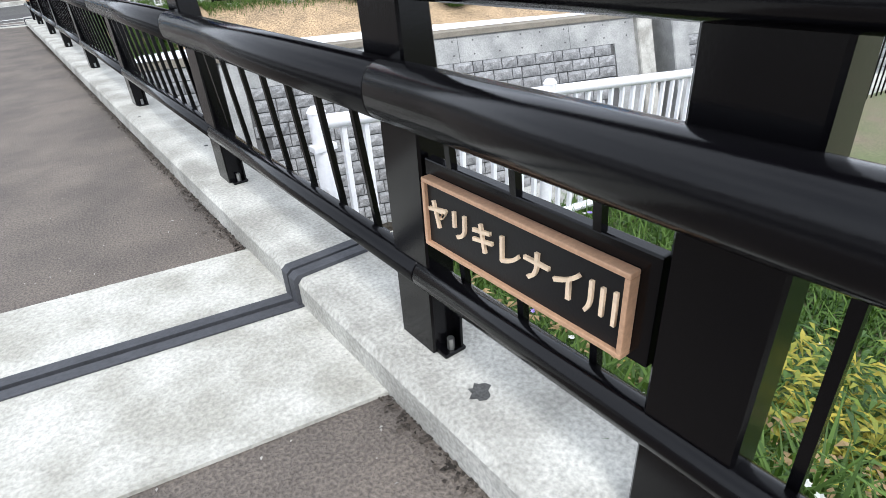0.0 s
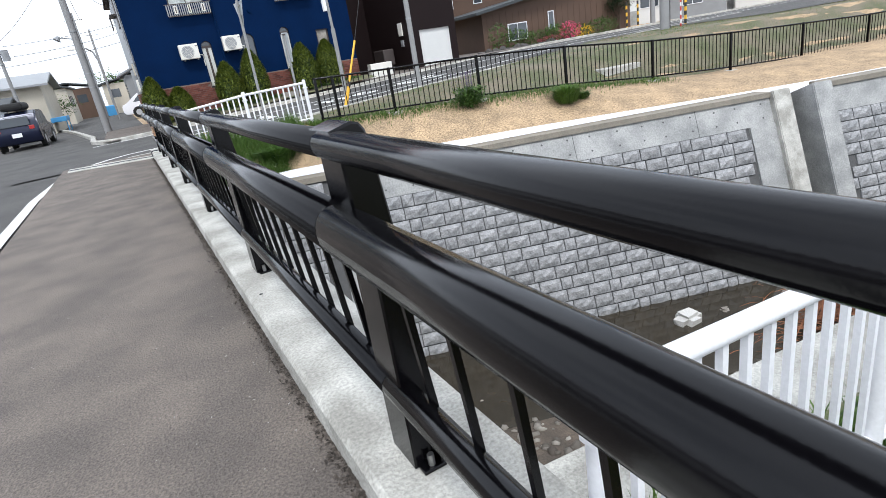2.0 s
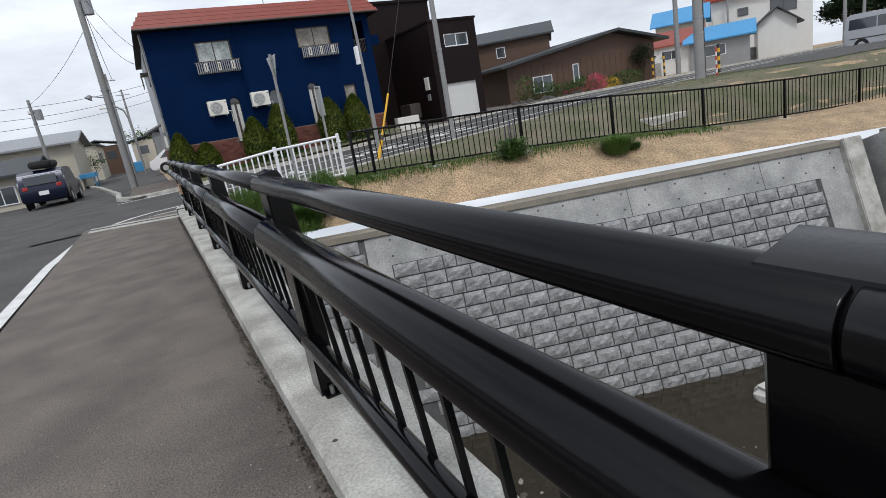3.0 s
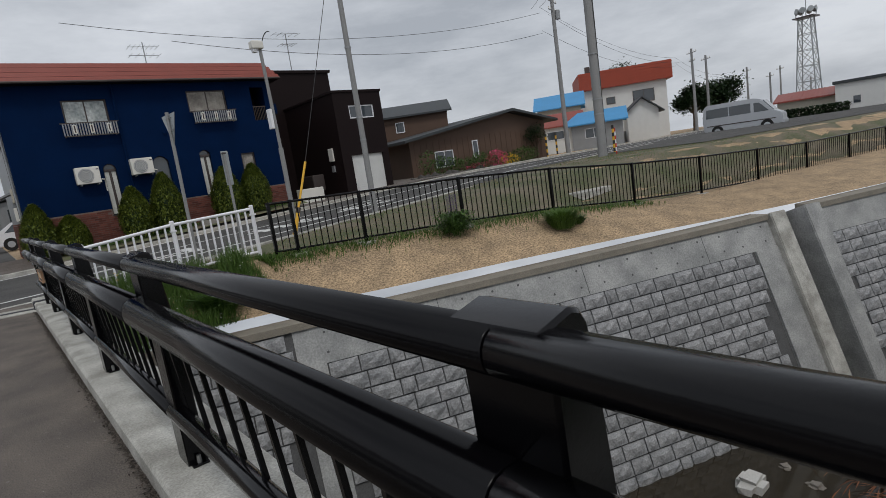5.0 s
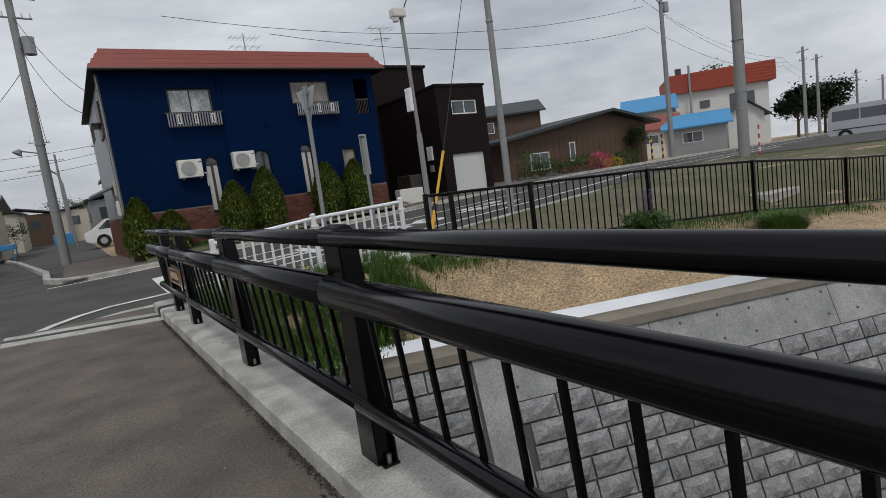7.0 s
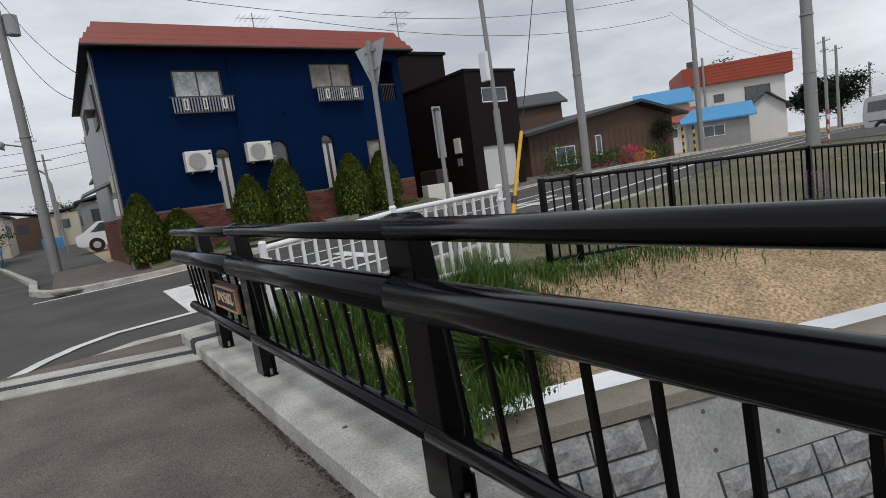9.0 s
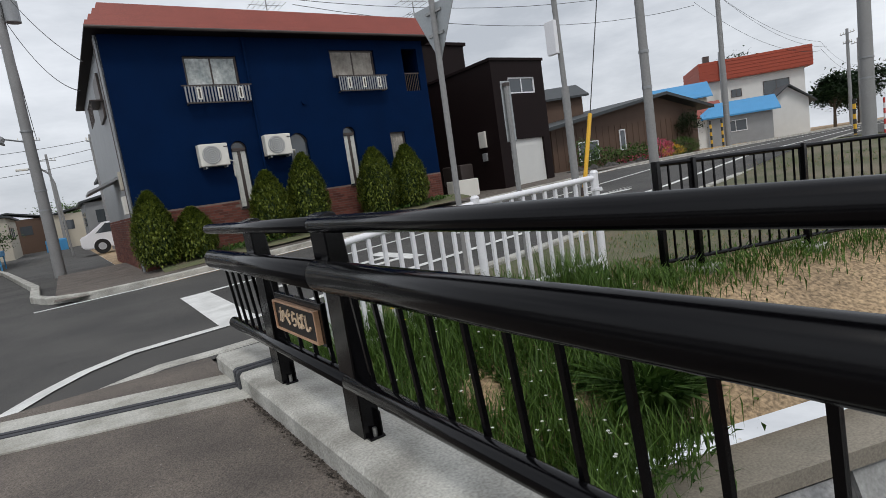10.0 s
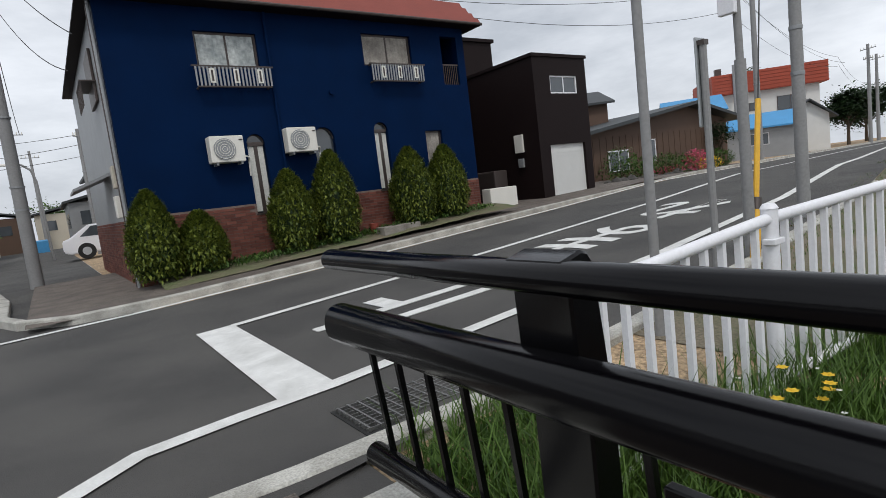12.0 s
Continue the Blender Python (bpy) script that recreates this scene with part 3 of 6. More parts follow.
# ---- name plates ----
def letters(text, size, depth, m, material, parent, name="letters"):
    cu = bpy.data.curves.new("text", 'FONT')
    cu.body, cu.size, cu.extrude, cu.align_x, cu.align_y, cu.bevel_depth = text, size, depth, 'CENTER', 'CENTER', 0.0
    cu.offset = size * 0.012
    tmp = bpy.data.objects.new("text", cu)
    scene.collection.objects.link(tmp)
    me = bpy.data.meshes.new_from_object(tmp.evaluated_get(bpy.context.evaluated_depsgraph_get()))
    bpy.data.objects.remove(tmp)
    bpy.data.curves.remove(cu)
    me.name = name
    me.materials.clear()
    me.materials.append(material)
    ob = new(name, me)
    ob.parent = parent
    ob.matrix_local = m
    return ob


def name_plate(y_left, y_right, z0, z1, x, text, size, label):
    p = thing("name_plate", label, "name plate")
    ym, zm = (y_left + y_right) / 2, (z0 + z1) / 2
    part("backing_board", box(x + 0.016, y_right - 0.035, z0 - 0.012, x + 0.045, y_left + 0.02, z1 + 0.035, 0.004), M_BLACK, p)
    part("plate", box(x - 0.002, y_right + 0.006, z0 + 0.006, x + 0.0155, y_left - 0.006, z1 - 0.006), M_PLATE, p)
    e = 0.011
    for a in ((y_right, z0, y_left, z0 + e), (y_right, z1 - e, y_left, z1), (y_right, z0 + e, y_right + e, z1 - e), (y_left - e, z0 + e, y_left, z1 - e)):
        part("rim", box(x - 0.012, a[0], a[1], x + 0.0158, a[2], a[3], 0.002), M_BRONZE, p, "bronze rim")
    m = Matrix.Translation((x - 0.005, ym, zm)) @ Matrix(((0, 0, -1, 0), (-1, 0, 0, 0), (0, 1, 0, 0), (0, 0, 0, 1)))
    letters(text, size, 0.004, m, M_LETTER, p)
    return p


name_plate(0.37, -0.205, 0.388, 0.565, -0.008, "ヤリキレナイ川", 0.078, "black bronze-rimmed bridge plate with pale raised characters")
name_plate(14.02, 13.39, 0.390, 0.560, -0.01, "かぐらばし", 0.096, "weathered bronze-rimmed bridge plate with pale raised characters")

# ---- corner house ----
house = thing("corner_house", "two-storey deep blue house with a red metal roof edge", "house")
HX0, HX1, HY, HD = 0.55, 9.45, 25.8, 9.0


def hole_wall(x0, x1, z0, z1, y0, y1, holes):
    """A wall in the x-z plane with rectangular openings through it."""
    bm = bmesh.new()
    xs = sorted({x0, x1, *[h[0] for h in holes], *[h[1] for h in holes]})
    zs = sorted({z0, z1, *[h[2] for h in holes], *[h[3] for h in holes]})
    for i in range(len(xs) - 1):
        for j in range(len(zs) - 1):
            cx, cz = (xs[i] + xs[i + 1]) / 2, (zs[j] + zs[j + 1]) / 2
            if not any(h[0] < cx < h[1] and h[2] < cz < h[3] for h in holes):
                box(xs[i], y0, zs[j], xs[i + 1], y1, zs[j + 1], bm=bm)
    seen = {}
    for f in bm.faces:
        c = f.calc_center_median()
        seen.setdefault((round(c.x, 3), round(c.y, 3), round(c.z, 3)), []).append(f)
    bmesh.ops.delete(bm, geom=[f for fs in seen.values() if len(fs) > 1 for f in fs], context='FACES')
    bmesh.ops.remove_doubles(bm, verts=bm.verts, dist=0.0005)
    return bm


W1, W2 = (2.27, 3.58, 4.24, 5.01), (6.22, 7.66, 4.41, 5.19)
D1, A2, D2, W3 = (3.02, 3.42, 1.10, 2.84), (4.60, 5.13, 1.5, 2.93), (6.24, 6.64, 1.30, 3.0), (7.80, 8.35, 1.85, 2.73)
BALC = (8.65, 9.2, 3.96, 5.25)
part("front_wall", hole_wall(HX0, HX1, 1.32, 5.49, HY, HY + 0.2, [W1, W2, D1, A2, D2, W3, BALC]), M_BLUE, house, "deep blue painted front wall")
part("side_wall", box(HX0, HY + 0.2, 1.2, HX0 + 0.2, HY + HD, 5.49), M_GREY, house, "grey metal-clad side wall")
part("side_wall", box(HX1 - 0.2, HY + 0.2, 1.2, HX1, HY + HD, 5.49), M_BLUE, house)
part("back_wall", box(HX0 + 0.2, HY + HD - 0.2, -0.3, HX1 - 0.2, HY + HD, 5.49), M_GREY, house)
part("inner_floor", box(HX0 + 0.2, HY + 0.2, 3.0, HX1 - 0.2, HY + HD - 0.2, 3.15), M_DARK, house)
for a, b in ((HX0, D1[0]), (D1[1], D2[0]), (D2[1], HX1)):
    part("brick_base", box(a, HY - 0.01, -0.35, b, HY + 0.2, 1.32), M_MORTAR, house)
for d in (D1, D2):
    part("brick_base", box(d[0], HY - 0.01, -0.35, d[1], HY + 0.2, d[2]), M_MORTAR, house)
part("brick_base", box(HX0 - 0.01, HY + 0.2, -0.35, HX0 + 0.2, HY + HD, 1.2), M_MORTAR, house)
# bricks of the base
bm = bmesh.new()
for r in range(23):
    z = -0.32 + 0.07 * r
    x = HX0 + 0.005 - (0.11 if r % 2 else 0)
    while x < HX1 - 0.05:
        a, b = max(x, HX0), min(x + 0.21, HX1)
        if not any(d[0] - 0.02 < b and a < d[1] + 0.02 and z + 0.06 > d[2] for d in (D1, D2)) and b - a > 0.04:
            box(a, HY - 0.024, z, b, HY - 0.005, z + 0.058, bm=bm)
        x += 0.22
    y = HY - 0.02 + (0.11 if r % 2 else 0)
    while y < HY + HD - 0.3:
        box(HX0 - 0.022, y, z, HX0 - 0.005, y + 0.21, z + 0.058, bm=bm)
        y += 0.22
tagged(part("bricks", bm, leaf("brick_tones", (0.13, 0.05, 0.04), (0.26, 0.10, 0.075), 0.85), house), kind="stuff")


def window(parent, w, y, frame_m, name="window", curtain=None, mullions=1, inset=0.08, depth=0.05):
    x0, x1, z0, z1 = w
    win = part(name, box(x0, y + inset, z0, x1, y + inset + depth, z0 + 0.05), frame_m, parent)
    for a in ((x0, z1 - 0.05, x1, z1), (x0, z0 + 0.05, x0 + 0.05, z1 - 0.05), (x1 - 0.05, z0 + 0.05, x1, z1 - 0.05)):
        part("frame", box(a[0], y + inset, a[1], a[2], y + inset + depth, a[3]), frame_m, win)
    n = mullions + 1
    for k in range(n):
        a, b = x0 + 0.05 + (x1 - x0 - 0.1) * k / n, x0 + 0.05 + (x1 - x0 - 0.1) * (k + 1) / n
        part("pane", box(a + 0.012, y + inset + 0.02 + 0.012 * (k % 2), z0 + 0.05, b - 0.012, y + inset + 0.026 + 0.012 * (k % 2), z1 - 0.05), M_GLASS, win, "glass pane")
        if k:
            part("mullion", box(a - 0.02, y + inset - 0.004, z0 + 0.05, a + 0.02, y + inset + depth - 0.004, z1 - 0.05), frame_m, win)
    if curtain:
        bm = bmesh.new()
        m = 40
        prev = None
        for i in range(m + 1):
            x = x0 + 0.06 + (x1 - x0 - 0.12) * i / m
            yy = y + inset + 0.012 + 0.004 * math.sin(i * 1.9) + 0.003 * math.sin(i * 0.7)
            row = [bm.verts.new((x, yy, z0 + 0.05)), bm.verts.new((x, yy, z1 - 0.05))]
            if prev:
                bm.faces.new((prev[0], row[0], row[1], prev[1]))
            prev = row
        part("curtain", bm, curtain, win, "pale curtain close behind the glass")
    return win


M_BLIND = mat("silvery_film", (0.62, 0.64, 0.62), 0.45, 0, 0.3, 2.5, 14, 0.5, (0.25, 0.28, 0.28), 0.7)
M_CURT2 = mat("beige_curtain", (0.36, 0.33, 0.29), 0.85, 0, 0.2, 4, 30, 0.4, (0.2, 0.18, 0.16), 0.6)
window(house, W1, HY, M_FRAME, curtain=M_BLIND)
window(house, W2, HY, M_FRAME, curtain=M_CURT2)
window(house, W3, HY, M_FRAME, curtain=M_CURT2, mullions=0)


def planter_rail(x0, x1, z0, z1):
    """Slatted box under an upper window."""
    r = part("balcony_rail", box(x0 - 0.08, HY - 0.25, z1 - 0.03, x1 + 0.08, HY - 0.21, z1), M_FRAME, house, "dark slatted window balcony")
    for a in (x0 + 0.03, x1 - 0.03):
        part("side_rail", box(a - 0.015, HY - 0.21, z1 - 0.03, a + 0.015, HY, z1), M_FRAME, r)
        part("side_rail", box(a - 0.015, HY - 0.21, z0, a + 0.015, HY, z0 + 0.03), M_FRAME, r)
    part("bottom_rail", box(x0, HY - 0.25, z0, x1, HY - 0.21, z0 + 0.03), M_FRAME, r)
    n = int((x1 - x0) / 0.075)
    for k in range(n + 1):
        a = x0 + (x1 - x0) * k / n
        part("slat", box(a - 0.018, HY - 0.245, z0 + 0.03, a + 0.018, HY - 0.225, z1 - 0.03), M_GREY, r)
    for f in (0.2, 0.52, 0.85):
        a = x0 + (x1 - x0) * f
        part("emblem", box(a - 0.055, HY - 0.257, z0 + 0.09, a + 0.055, HY - 0.247, z1 - 0.07), M_CREAM, r, "pale emblem plate")
        part("emblem_mark", box(a - 0.02, HY - 0.262, z0 + 0.12, a + 0.02, HY - 0.258, z1 - 0.1), M_FRAME, r)


planter_rail(2.16, 3.70, 3.80, 4.25)
planter_rail(6.3, 7.8, 3.97, 4.42)


def arch_window(d, door):
    x0, x1, z0, z1 = d
    r = (x1 - x0) / 2
    cx, zc = (x0 + x1) / 2, z1 - r
    spandrel = bmesh.new()
    arc = [(cx + r * math.cos(math.pi * k / 14), zc + r * math.sin(math.pi * k / 14)) for k in range(15)]
    prism([(x1, zc)] + [(x1, z1)] + [p for p in arc[7::-1]][0:8], HY + 0.004, HY + 0.2, "y", spandrel)
    prism([(x0, z1), (x0, zc)] + [p for p in arc[14:6:-1]], HY + 0.004, HY + 0.2, "y", spandrel)
    part("arch_spandrel", spandrel, M_BLUE, house)
    w = part("arched_window", prism([(x0, z0), (x1, z0)] + arc, HY + 0.12, HY + 0.14, "y"), M_GLASS, house, "dark arched window")
    outer = [(cx + (r - 0.002) * math.cos(math.pi * k / 14), zc + (r - 0.002) * math.sin(math.pi * k / 14)) for k in range(15)]
    for a, b in zip(outer, outer[1:]):
        part("frame", tube([(a[0], HY + 0.1, a[1]), (b[0], HY + 0.1, b[1])], 0.022, 6), M_FRAME, w)
    if door:
        part("transom", box(x0 + 0.03, HY + 0.06, zc - 0.05, x1 - 0.03, HY + 0.119, zc + 0.03), M_FRAME, w)
        part("leaf", box(x0 + 0.03, HY + 0.09, z0 + 0.04, cx - 0.04, HY + 0.119, zc - 0.06), M_CURT, w, "pale curtained pane")
        part("leaf", box(cx + 0.04, HY + 0.09, z0 + 0.04, x1 - 0.03, HY + 0.119, zc - 0.06), M_CURT, w, "pale curtained pane")
        part("stile", box(cx - 0.04, HY + 0.07, z0, cx + 0.04, HY + 0.118, zc - 0.05), M_FRAME, w)
        part("sill", box(x0 - 0.03, HY - 0.05, z0 - 0.04, x1 + 0.03, HY + 0.1, z0), M_FRAME, w)


arch_window(D1, True)
arch_window(A2, False)
arch_window(D2, True)
# corner balcony
part("balcony_wall", box(BALC[0] - 0.05, HY + 1.2, BALC[2] - 0.1, HX1 - 0.2, HY + 1.25, BALC[3] + 0.1), M_DARK, house)
part("balcony_floor", box(BALC[0] - 0.05, HY + 0.2, BALC[2] - 0.1, HX1 - 0.2, HY + 1.2, BALC[2]), M_GREY, house)
br = part("balcony_guard", box(BALC[0], HY + 0.03, 4.48, BALC[1], HY + 0.06, 4.52), M_FRAME, house, "dark balcony guard bars")
for k in range(8):
    a = BALC[0] + 0.05 + (BALC[1] - BALC[0] - 0.1) * k / 7
    part("bar", box(a - 0.008, HY + 0.035, BALC[2], a + 0.008, HY + 0.052, 4.48), M_FRAME, br)
# stepped metal roof edge
rf = part("roof", box(HX0 - 0.25, HY - 0.42, 5.49, HX1 + 0.38, HY + HD + 0.5, 5.54), M_DARK, house, "flat roof with dark soffit")
STEPS = 4
for k in range(STEPS):
    z0, z1, i0, i1 = 5.54 + 0.165 * k, 5.54 + 0.165 * (k + 1) - 0.02, 0.11 * k, 0.11 * k + 0.05
    # dark strip draws the shadow line between two tiers as colour
    part("shade_strip", box(HX0 - 0.1 + i1, HY - 0.27 + i1, z1, HX1 + 0.23 - i1, HY + HD + 0.35 - i1, z1 + 0.02), M_DARK, rf)
    bm = bmesh.new()
    lo = [bm.verts.new(p) for p in ((HX0 - 0.25 + i0, HY - 0.42 + i0, z0), (HX1 + 0.38 - i0, HY - 0.42 + i0, z0), (HX1 + 0.38 - i0, HY + HD + 0.5 - i0, z0), (HX0 - 0.25 + i0, HY + HD + 0.5 - i0, z0))]
    hi = [bm.verts.new(p) for p in ((HX0 - 0.25 + i1, HY - 0.42 + i1, z1), (HX1 + 0.38 - i1, HY - 0.42 + i1, z1), (HX1 + 0.38 - i1, HY + HD + 0.5 - i1, z1), (HX0 - 0.25 + i1, HY + HD + 0.5 - i1, z1))]
    for a in range(4):
        bm.faces.new((lo[a], lo[(a + 1) % 4], hi[(a + 1) % 4], hi[a]))
    bm.faces.new(hi)
    bm.faces.new(lo[::-1])
    part("roof_tier", bm, M_ROOF, rf, "red-brown metal roof tier")
part("gutter", tube([(HX0 - 0.25, HY - 0.44, 5.52), (HX1 + 0.38, HY - 0.44, 5.52)], 0.04, 8), M_FRAME, house)
for x, y, z0, z1, m in ((3.8, HY - 0.05, 1.9, 5.48, M_BLUE), (HX0 - 0.05, HY + 0.12, -0.1, 5.48, M_GREY), (HX0 - 0.05, HY + 0.35, -0.1, 5.48, M_FRAME)):
    smooth(part("drainpipe", tube([(x, y, z0), (x, y, z1)], 0.035, 8), m, house))
part("vent_cap", tube([(5.2, HY - 0.06, 3.75), (5.2, HY, 3.75)], 0.06, 10), M_BLUE, house)
part("side_window", box(HX0 - 0.06, HY + 1.6, 3.9, HX0 - 0.005, HY + 2.9, 5.0, 0.01), M_FRAME, house, "dark side window with a slatted guard")
for k in range(8):
    part("guard_bar", box(HX0 - 0.3, HY + 1.6 + 0.17 * k, 3.8, HX0 - 0.28, HY + 1.62 + 0.17 * k, 4.3), M_FRAME, house)
part("guard_rail", box(HX0 - 0.31, HY + 1.55, 4.3, HX0, HY + 2.85, 4.33), M_FRAME, house)
part("meter_box", box(HX0 - 0.16, HY + 0.5, 1.35, HX0 - 0.012, HY + 0.8, 1.8, 0.02), M_CREAM, house)
part("meter_box", box(HX0 - 0.13, HY + 0.45, 1.95, HX0 - 0.012, HY + 0.75, 2.4, 0.02), M_TAN, house)
part("side_awning", prism([(HX0 - 0.75, 2.05), (HX0, 2.35), (HX0, 2.42), (HX0 - 0.75, 2.11)], HY + 2.2, HY + 4.0, "y"), M_GREY, house)
ant = thing("tv_antenna", "thin metal television antenna on the blue house roof", "antenna")
part("mast", tube([(6.2, 30, 6.1), (6.2, 30, 8.0)], 0.02, 6), M_GREY, ant)
for k, (z, n) in enumerate(((7.8, 7), (7.45, 5))):
    b = part("boom", tube([(5.6, 30, z), (6.8, 30.1, z + 0.05)], 0.012, 5), M_GREY, ant)
    for j in range(n):
        x = 5.65 + 1.1 * j / (n - 1)
        part("element", tube([(x, 29.6, z), (x, 30.4, z)], 0.008, 4), M_GREY, b)


def air_conditioner(x, z):
    a = thing("air_conditioner", "cream outdoor air conditioner unit on the blue wall", "air conditioner", "wall air conditioners", at=(x, HY - 0.05, z))
    part("casing", box(0, -0.28, 0, 0.70, 0.02, 0.55, 0.02), M_CREAM, a)
    smooth(part("fan_ring", tube([(0.29, -0.286, 0.27), (0.29, -0.30, 0.27)], 0.225, 20), M_GREY, a))
    for k in range(4):
        r = 0.05 + 0.05 * k
        pts = [(0.29 + r * math.cos(2 * math.pi * j / 20), -0.306, 0.27 + r * math.sin(2 * math.pi * j / 20)) for j in range(21)]
        part("grille", tube(pts, 0.006, 4), M_CREAM, a)
    part("badge", box(0.60, -0.288, 0.44, 0.68, -0.282, 0.47), M_FRAME, a)
    for k in (0.1, 0.6):
        part("bracket", box(k, -0.25, -0.05, k + 0.04, 0.05, 0), M_GREY, a)
    part("pipe", tube([(0.74, -0.1, 0.12), (0.82, -0.1, 0.1), (0.84, 0.0, 0.0), (0.84, 0.03, -0.3)], 0.02, 6), M_CREAM, a)


air_conditioner(2.16, 2.24)
air_conditioner(3.83, 2.36)


# ---- conical shrubs in front of the house ----
def cone_shrub(x, y, h, r, seed, label="clipped green conical thuja shrub beside the brick base"):
    rnd = random.Random(seed)
    t = thing("conical_shrub", label, "shrub", "shrubs before the house", at=(x, y, bed_z(x) + 0.02))
    part("trunk", tube([(0, 0, -0.1), (0, 0, h * 0.8)], 0.05, 6, r2=0.015), M_BARK, t)
    # dark core: shade deep inside the foliage, put into its colour
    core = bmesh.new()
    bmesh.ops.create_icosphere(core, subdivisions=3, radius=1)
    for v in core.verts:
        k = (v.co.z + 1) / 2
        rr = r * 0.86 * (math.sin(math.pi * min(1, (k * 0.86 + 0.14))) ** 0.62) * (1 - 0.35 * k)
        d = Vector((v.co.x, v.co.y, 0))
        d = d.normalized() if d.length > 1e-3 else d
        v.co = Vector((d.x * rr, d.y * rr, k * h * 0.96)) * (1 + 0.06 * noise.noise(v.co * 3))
    part("shade_core", core, L_DARK, t)
    items = []
    for _ in range(6500):
        k = rnd.random() ** 0.85
        rr = r * (math.sin(math.pi * min(1, (k * 0.86 + 0.14))) ** 0.62) * (1 - 0.35 * k) * rnd.uniform(0.84, 1.04)
        a = rnd.uniform(0, 2 * math.pi)
        lump = 1 + 0.07 * noise.noise((math.cos(a) * 2.5, math.sin(a) * 2.5, k * 5 + seed))
        p = (rr * lump * math.cos(a), rr * lump * math.sin(a), k * h)
        items.append((p, (0.05 * math.cos(a) + rnd.gauss(0, 0.025), 0.05 * math.sin(a) + rnd.gauss(0, 0.025), rnd.uniform(0.02, 0.12) * (1 if rnd.random() < 0.75 else -1)), rnd.uniform(0.03, 0.06), 0.2))
    blades("crown", items, L_CONE, t)


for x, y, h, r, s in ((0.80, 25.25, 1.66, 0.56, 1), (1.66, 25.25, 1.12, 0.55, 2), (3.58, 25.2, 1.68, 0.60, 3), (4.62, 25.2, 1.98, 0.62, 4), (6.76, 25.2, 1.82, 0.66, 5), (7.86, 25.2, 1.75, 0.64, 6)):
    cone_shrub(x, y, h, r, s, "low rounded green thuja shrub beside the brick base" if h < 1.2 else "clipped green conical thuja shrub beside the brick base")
# ---- neighbouring houses ----
dark = thing("dark_house", "dark brown flat-roofed house with a pale garage shutter", "house", at=(-0.45, 0, 0))
GZ = 0.3
part("front_block", hole_wall(12.99, 15.57, GZ - 0.2, 4.98, 26.2, 26.4, [(13.49, 15.23, GZ - 0.2, 2.13), (13.75, 15.09, 3.80, 4.39)]), M_DARK, dark, "dark brown clad front block")
part("side_wall", box(12.99, 26.4, GZ - 0.2, 13.19, 34, 4.98), M_DARK, dark)
part("side_wall", box(15.37, 26.4, GZ - 0.2, 15.57, 34, 4.98), M_DARK, dark)
part("roof", box(12.94, 26.15, 4.98, 15.62, 34.05, 5.08), M_DARK, dark)
part("rear_block", box(10.6, 31.2, 0, 15.9, 39, 6.9), M_DARK, dark, "taller dark brown rear block")
part("rear_roof", box(10.5, 31.1, 6.9, 16.0, 39.1, 7.03), M_DARK, dark)
part("blue_panel", box(10.9, 31.18, 4.9, 12.6, 31.199, 5.4), M_BLUE, dark)
sh = part("garage_shutter", box(13.49, 26.3, GZ - 0.2, 15.23, 26.33, 2.13), M_WPANEL, dark, "pale ribbed garage shutter")
for k in range(18):
    part("rib", box(13.50, 26.288, GZ - 0.15 + 0.1 * k, 15.22, 26.299, GZ - 0.10 + 0.1 * k), M_WPANEL, sh)
window(dark, (13.75, 15.09, 3.80, 4.39), 26.2, M_WHITE, inset=0.03)
part("meter_box", box(12.90, 26.90, 2.00, 12.98, 27.30, 2.60, 0.02), M_CREAM, dark)
part("meter_box", box(12.90, 26.95, 1.50, 12.98, 27.20, 1.80, 0.02), M_GREY, dark)
tank = thing("oil_tank", "grey metal oil tank beside the dark house", "tank")
part("tank_body", box(11.5, 27.4, 0.75, 12.1, 28.6, 1.5, 0.05), M_FRAME, tank)
for x in (11.6, 12.0):
    for y in (27.5, 28.5):
        part("leg", box(x - 0.02, y - 0.02, 0.2, x + 0.02, y + 0.02, 0.78), M_FRAME, tank)
ob = thing("outdoor_unit", "cream outdoor heater unit standing on the ground", "outdoor unit")
part("casing", box(10.2, 26.2, 0.3, 11.3, 26.6, 0.95, 0.02), M_CREAM, ob)
part("end_panel", box(11.302, 26.22, 0.32, 11.32, 26.58, 0.93), M_WPANEL, ob)
ta = thing("tv_antenna", "thin metal television antenna on the dark house", "antenna")
part("mast", tube([(14.3, 33, 6.7), (14.3, 33, 9.4)], 0.025, 6), M_GREY, ta)
for z, w in ((9.35, 0.7), (8.8, 0.4)):
    part("boom", tube([(14.3 - w, 33, z), (14.3 + w, 32.9, z + 0.05)], 0.015, 5), M_GREY, ta)
    for k in range(5):
        x = 14.3 - w + 2 * w * k / 4
        part("element", tube([(x, 32.6, z), (x, 33.4, z)], 0.01, 4), M_GREY, ta)


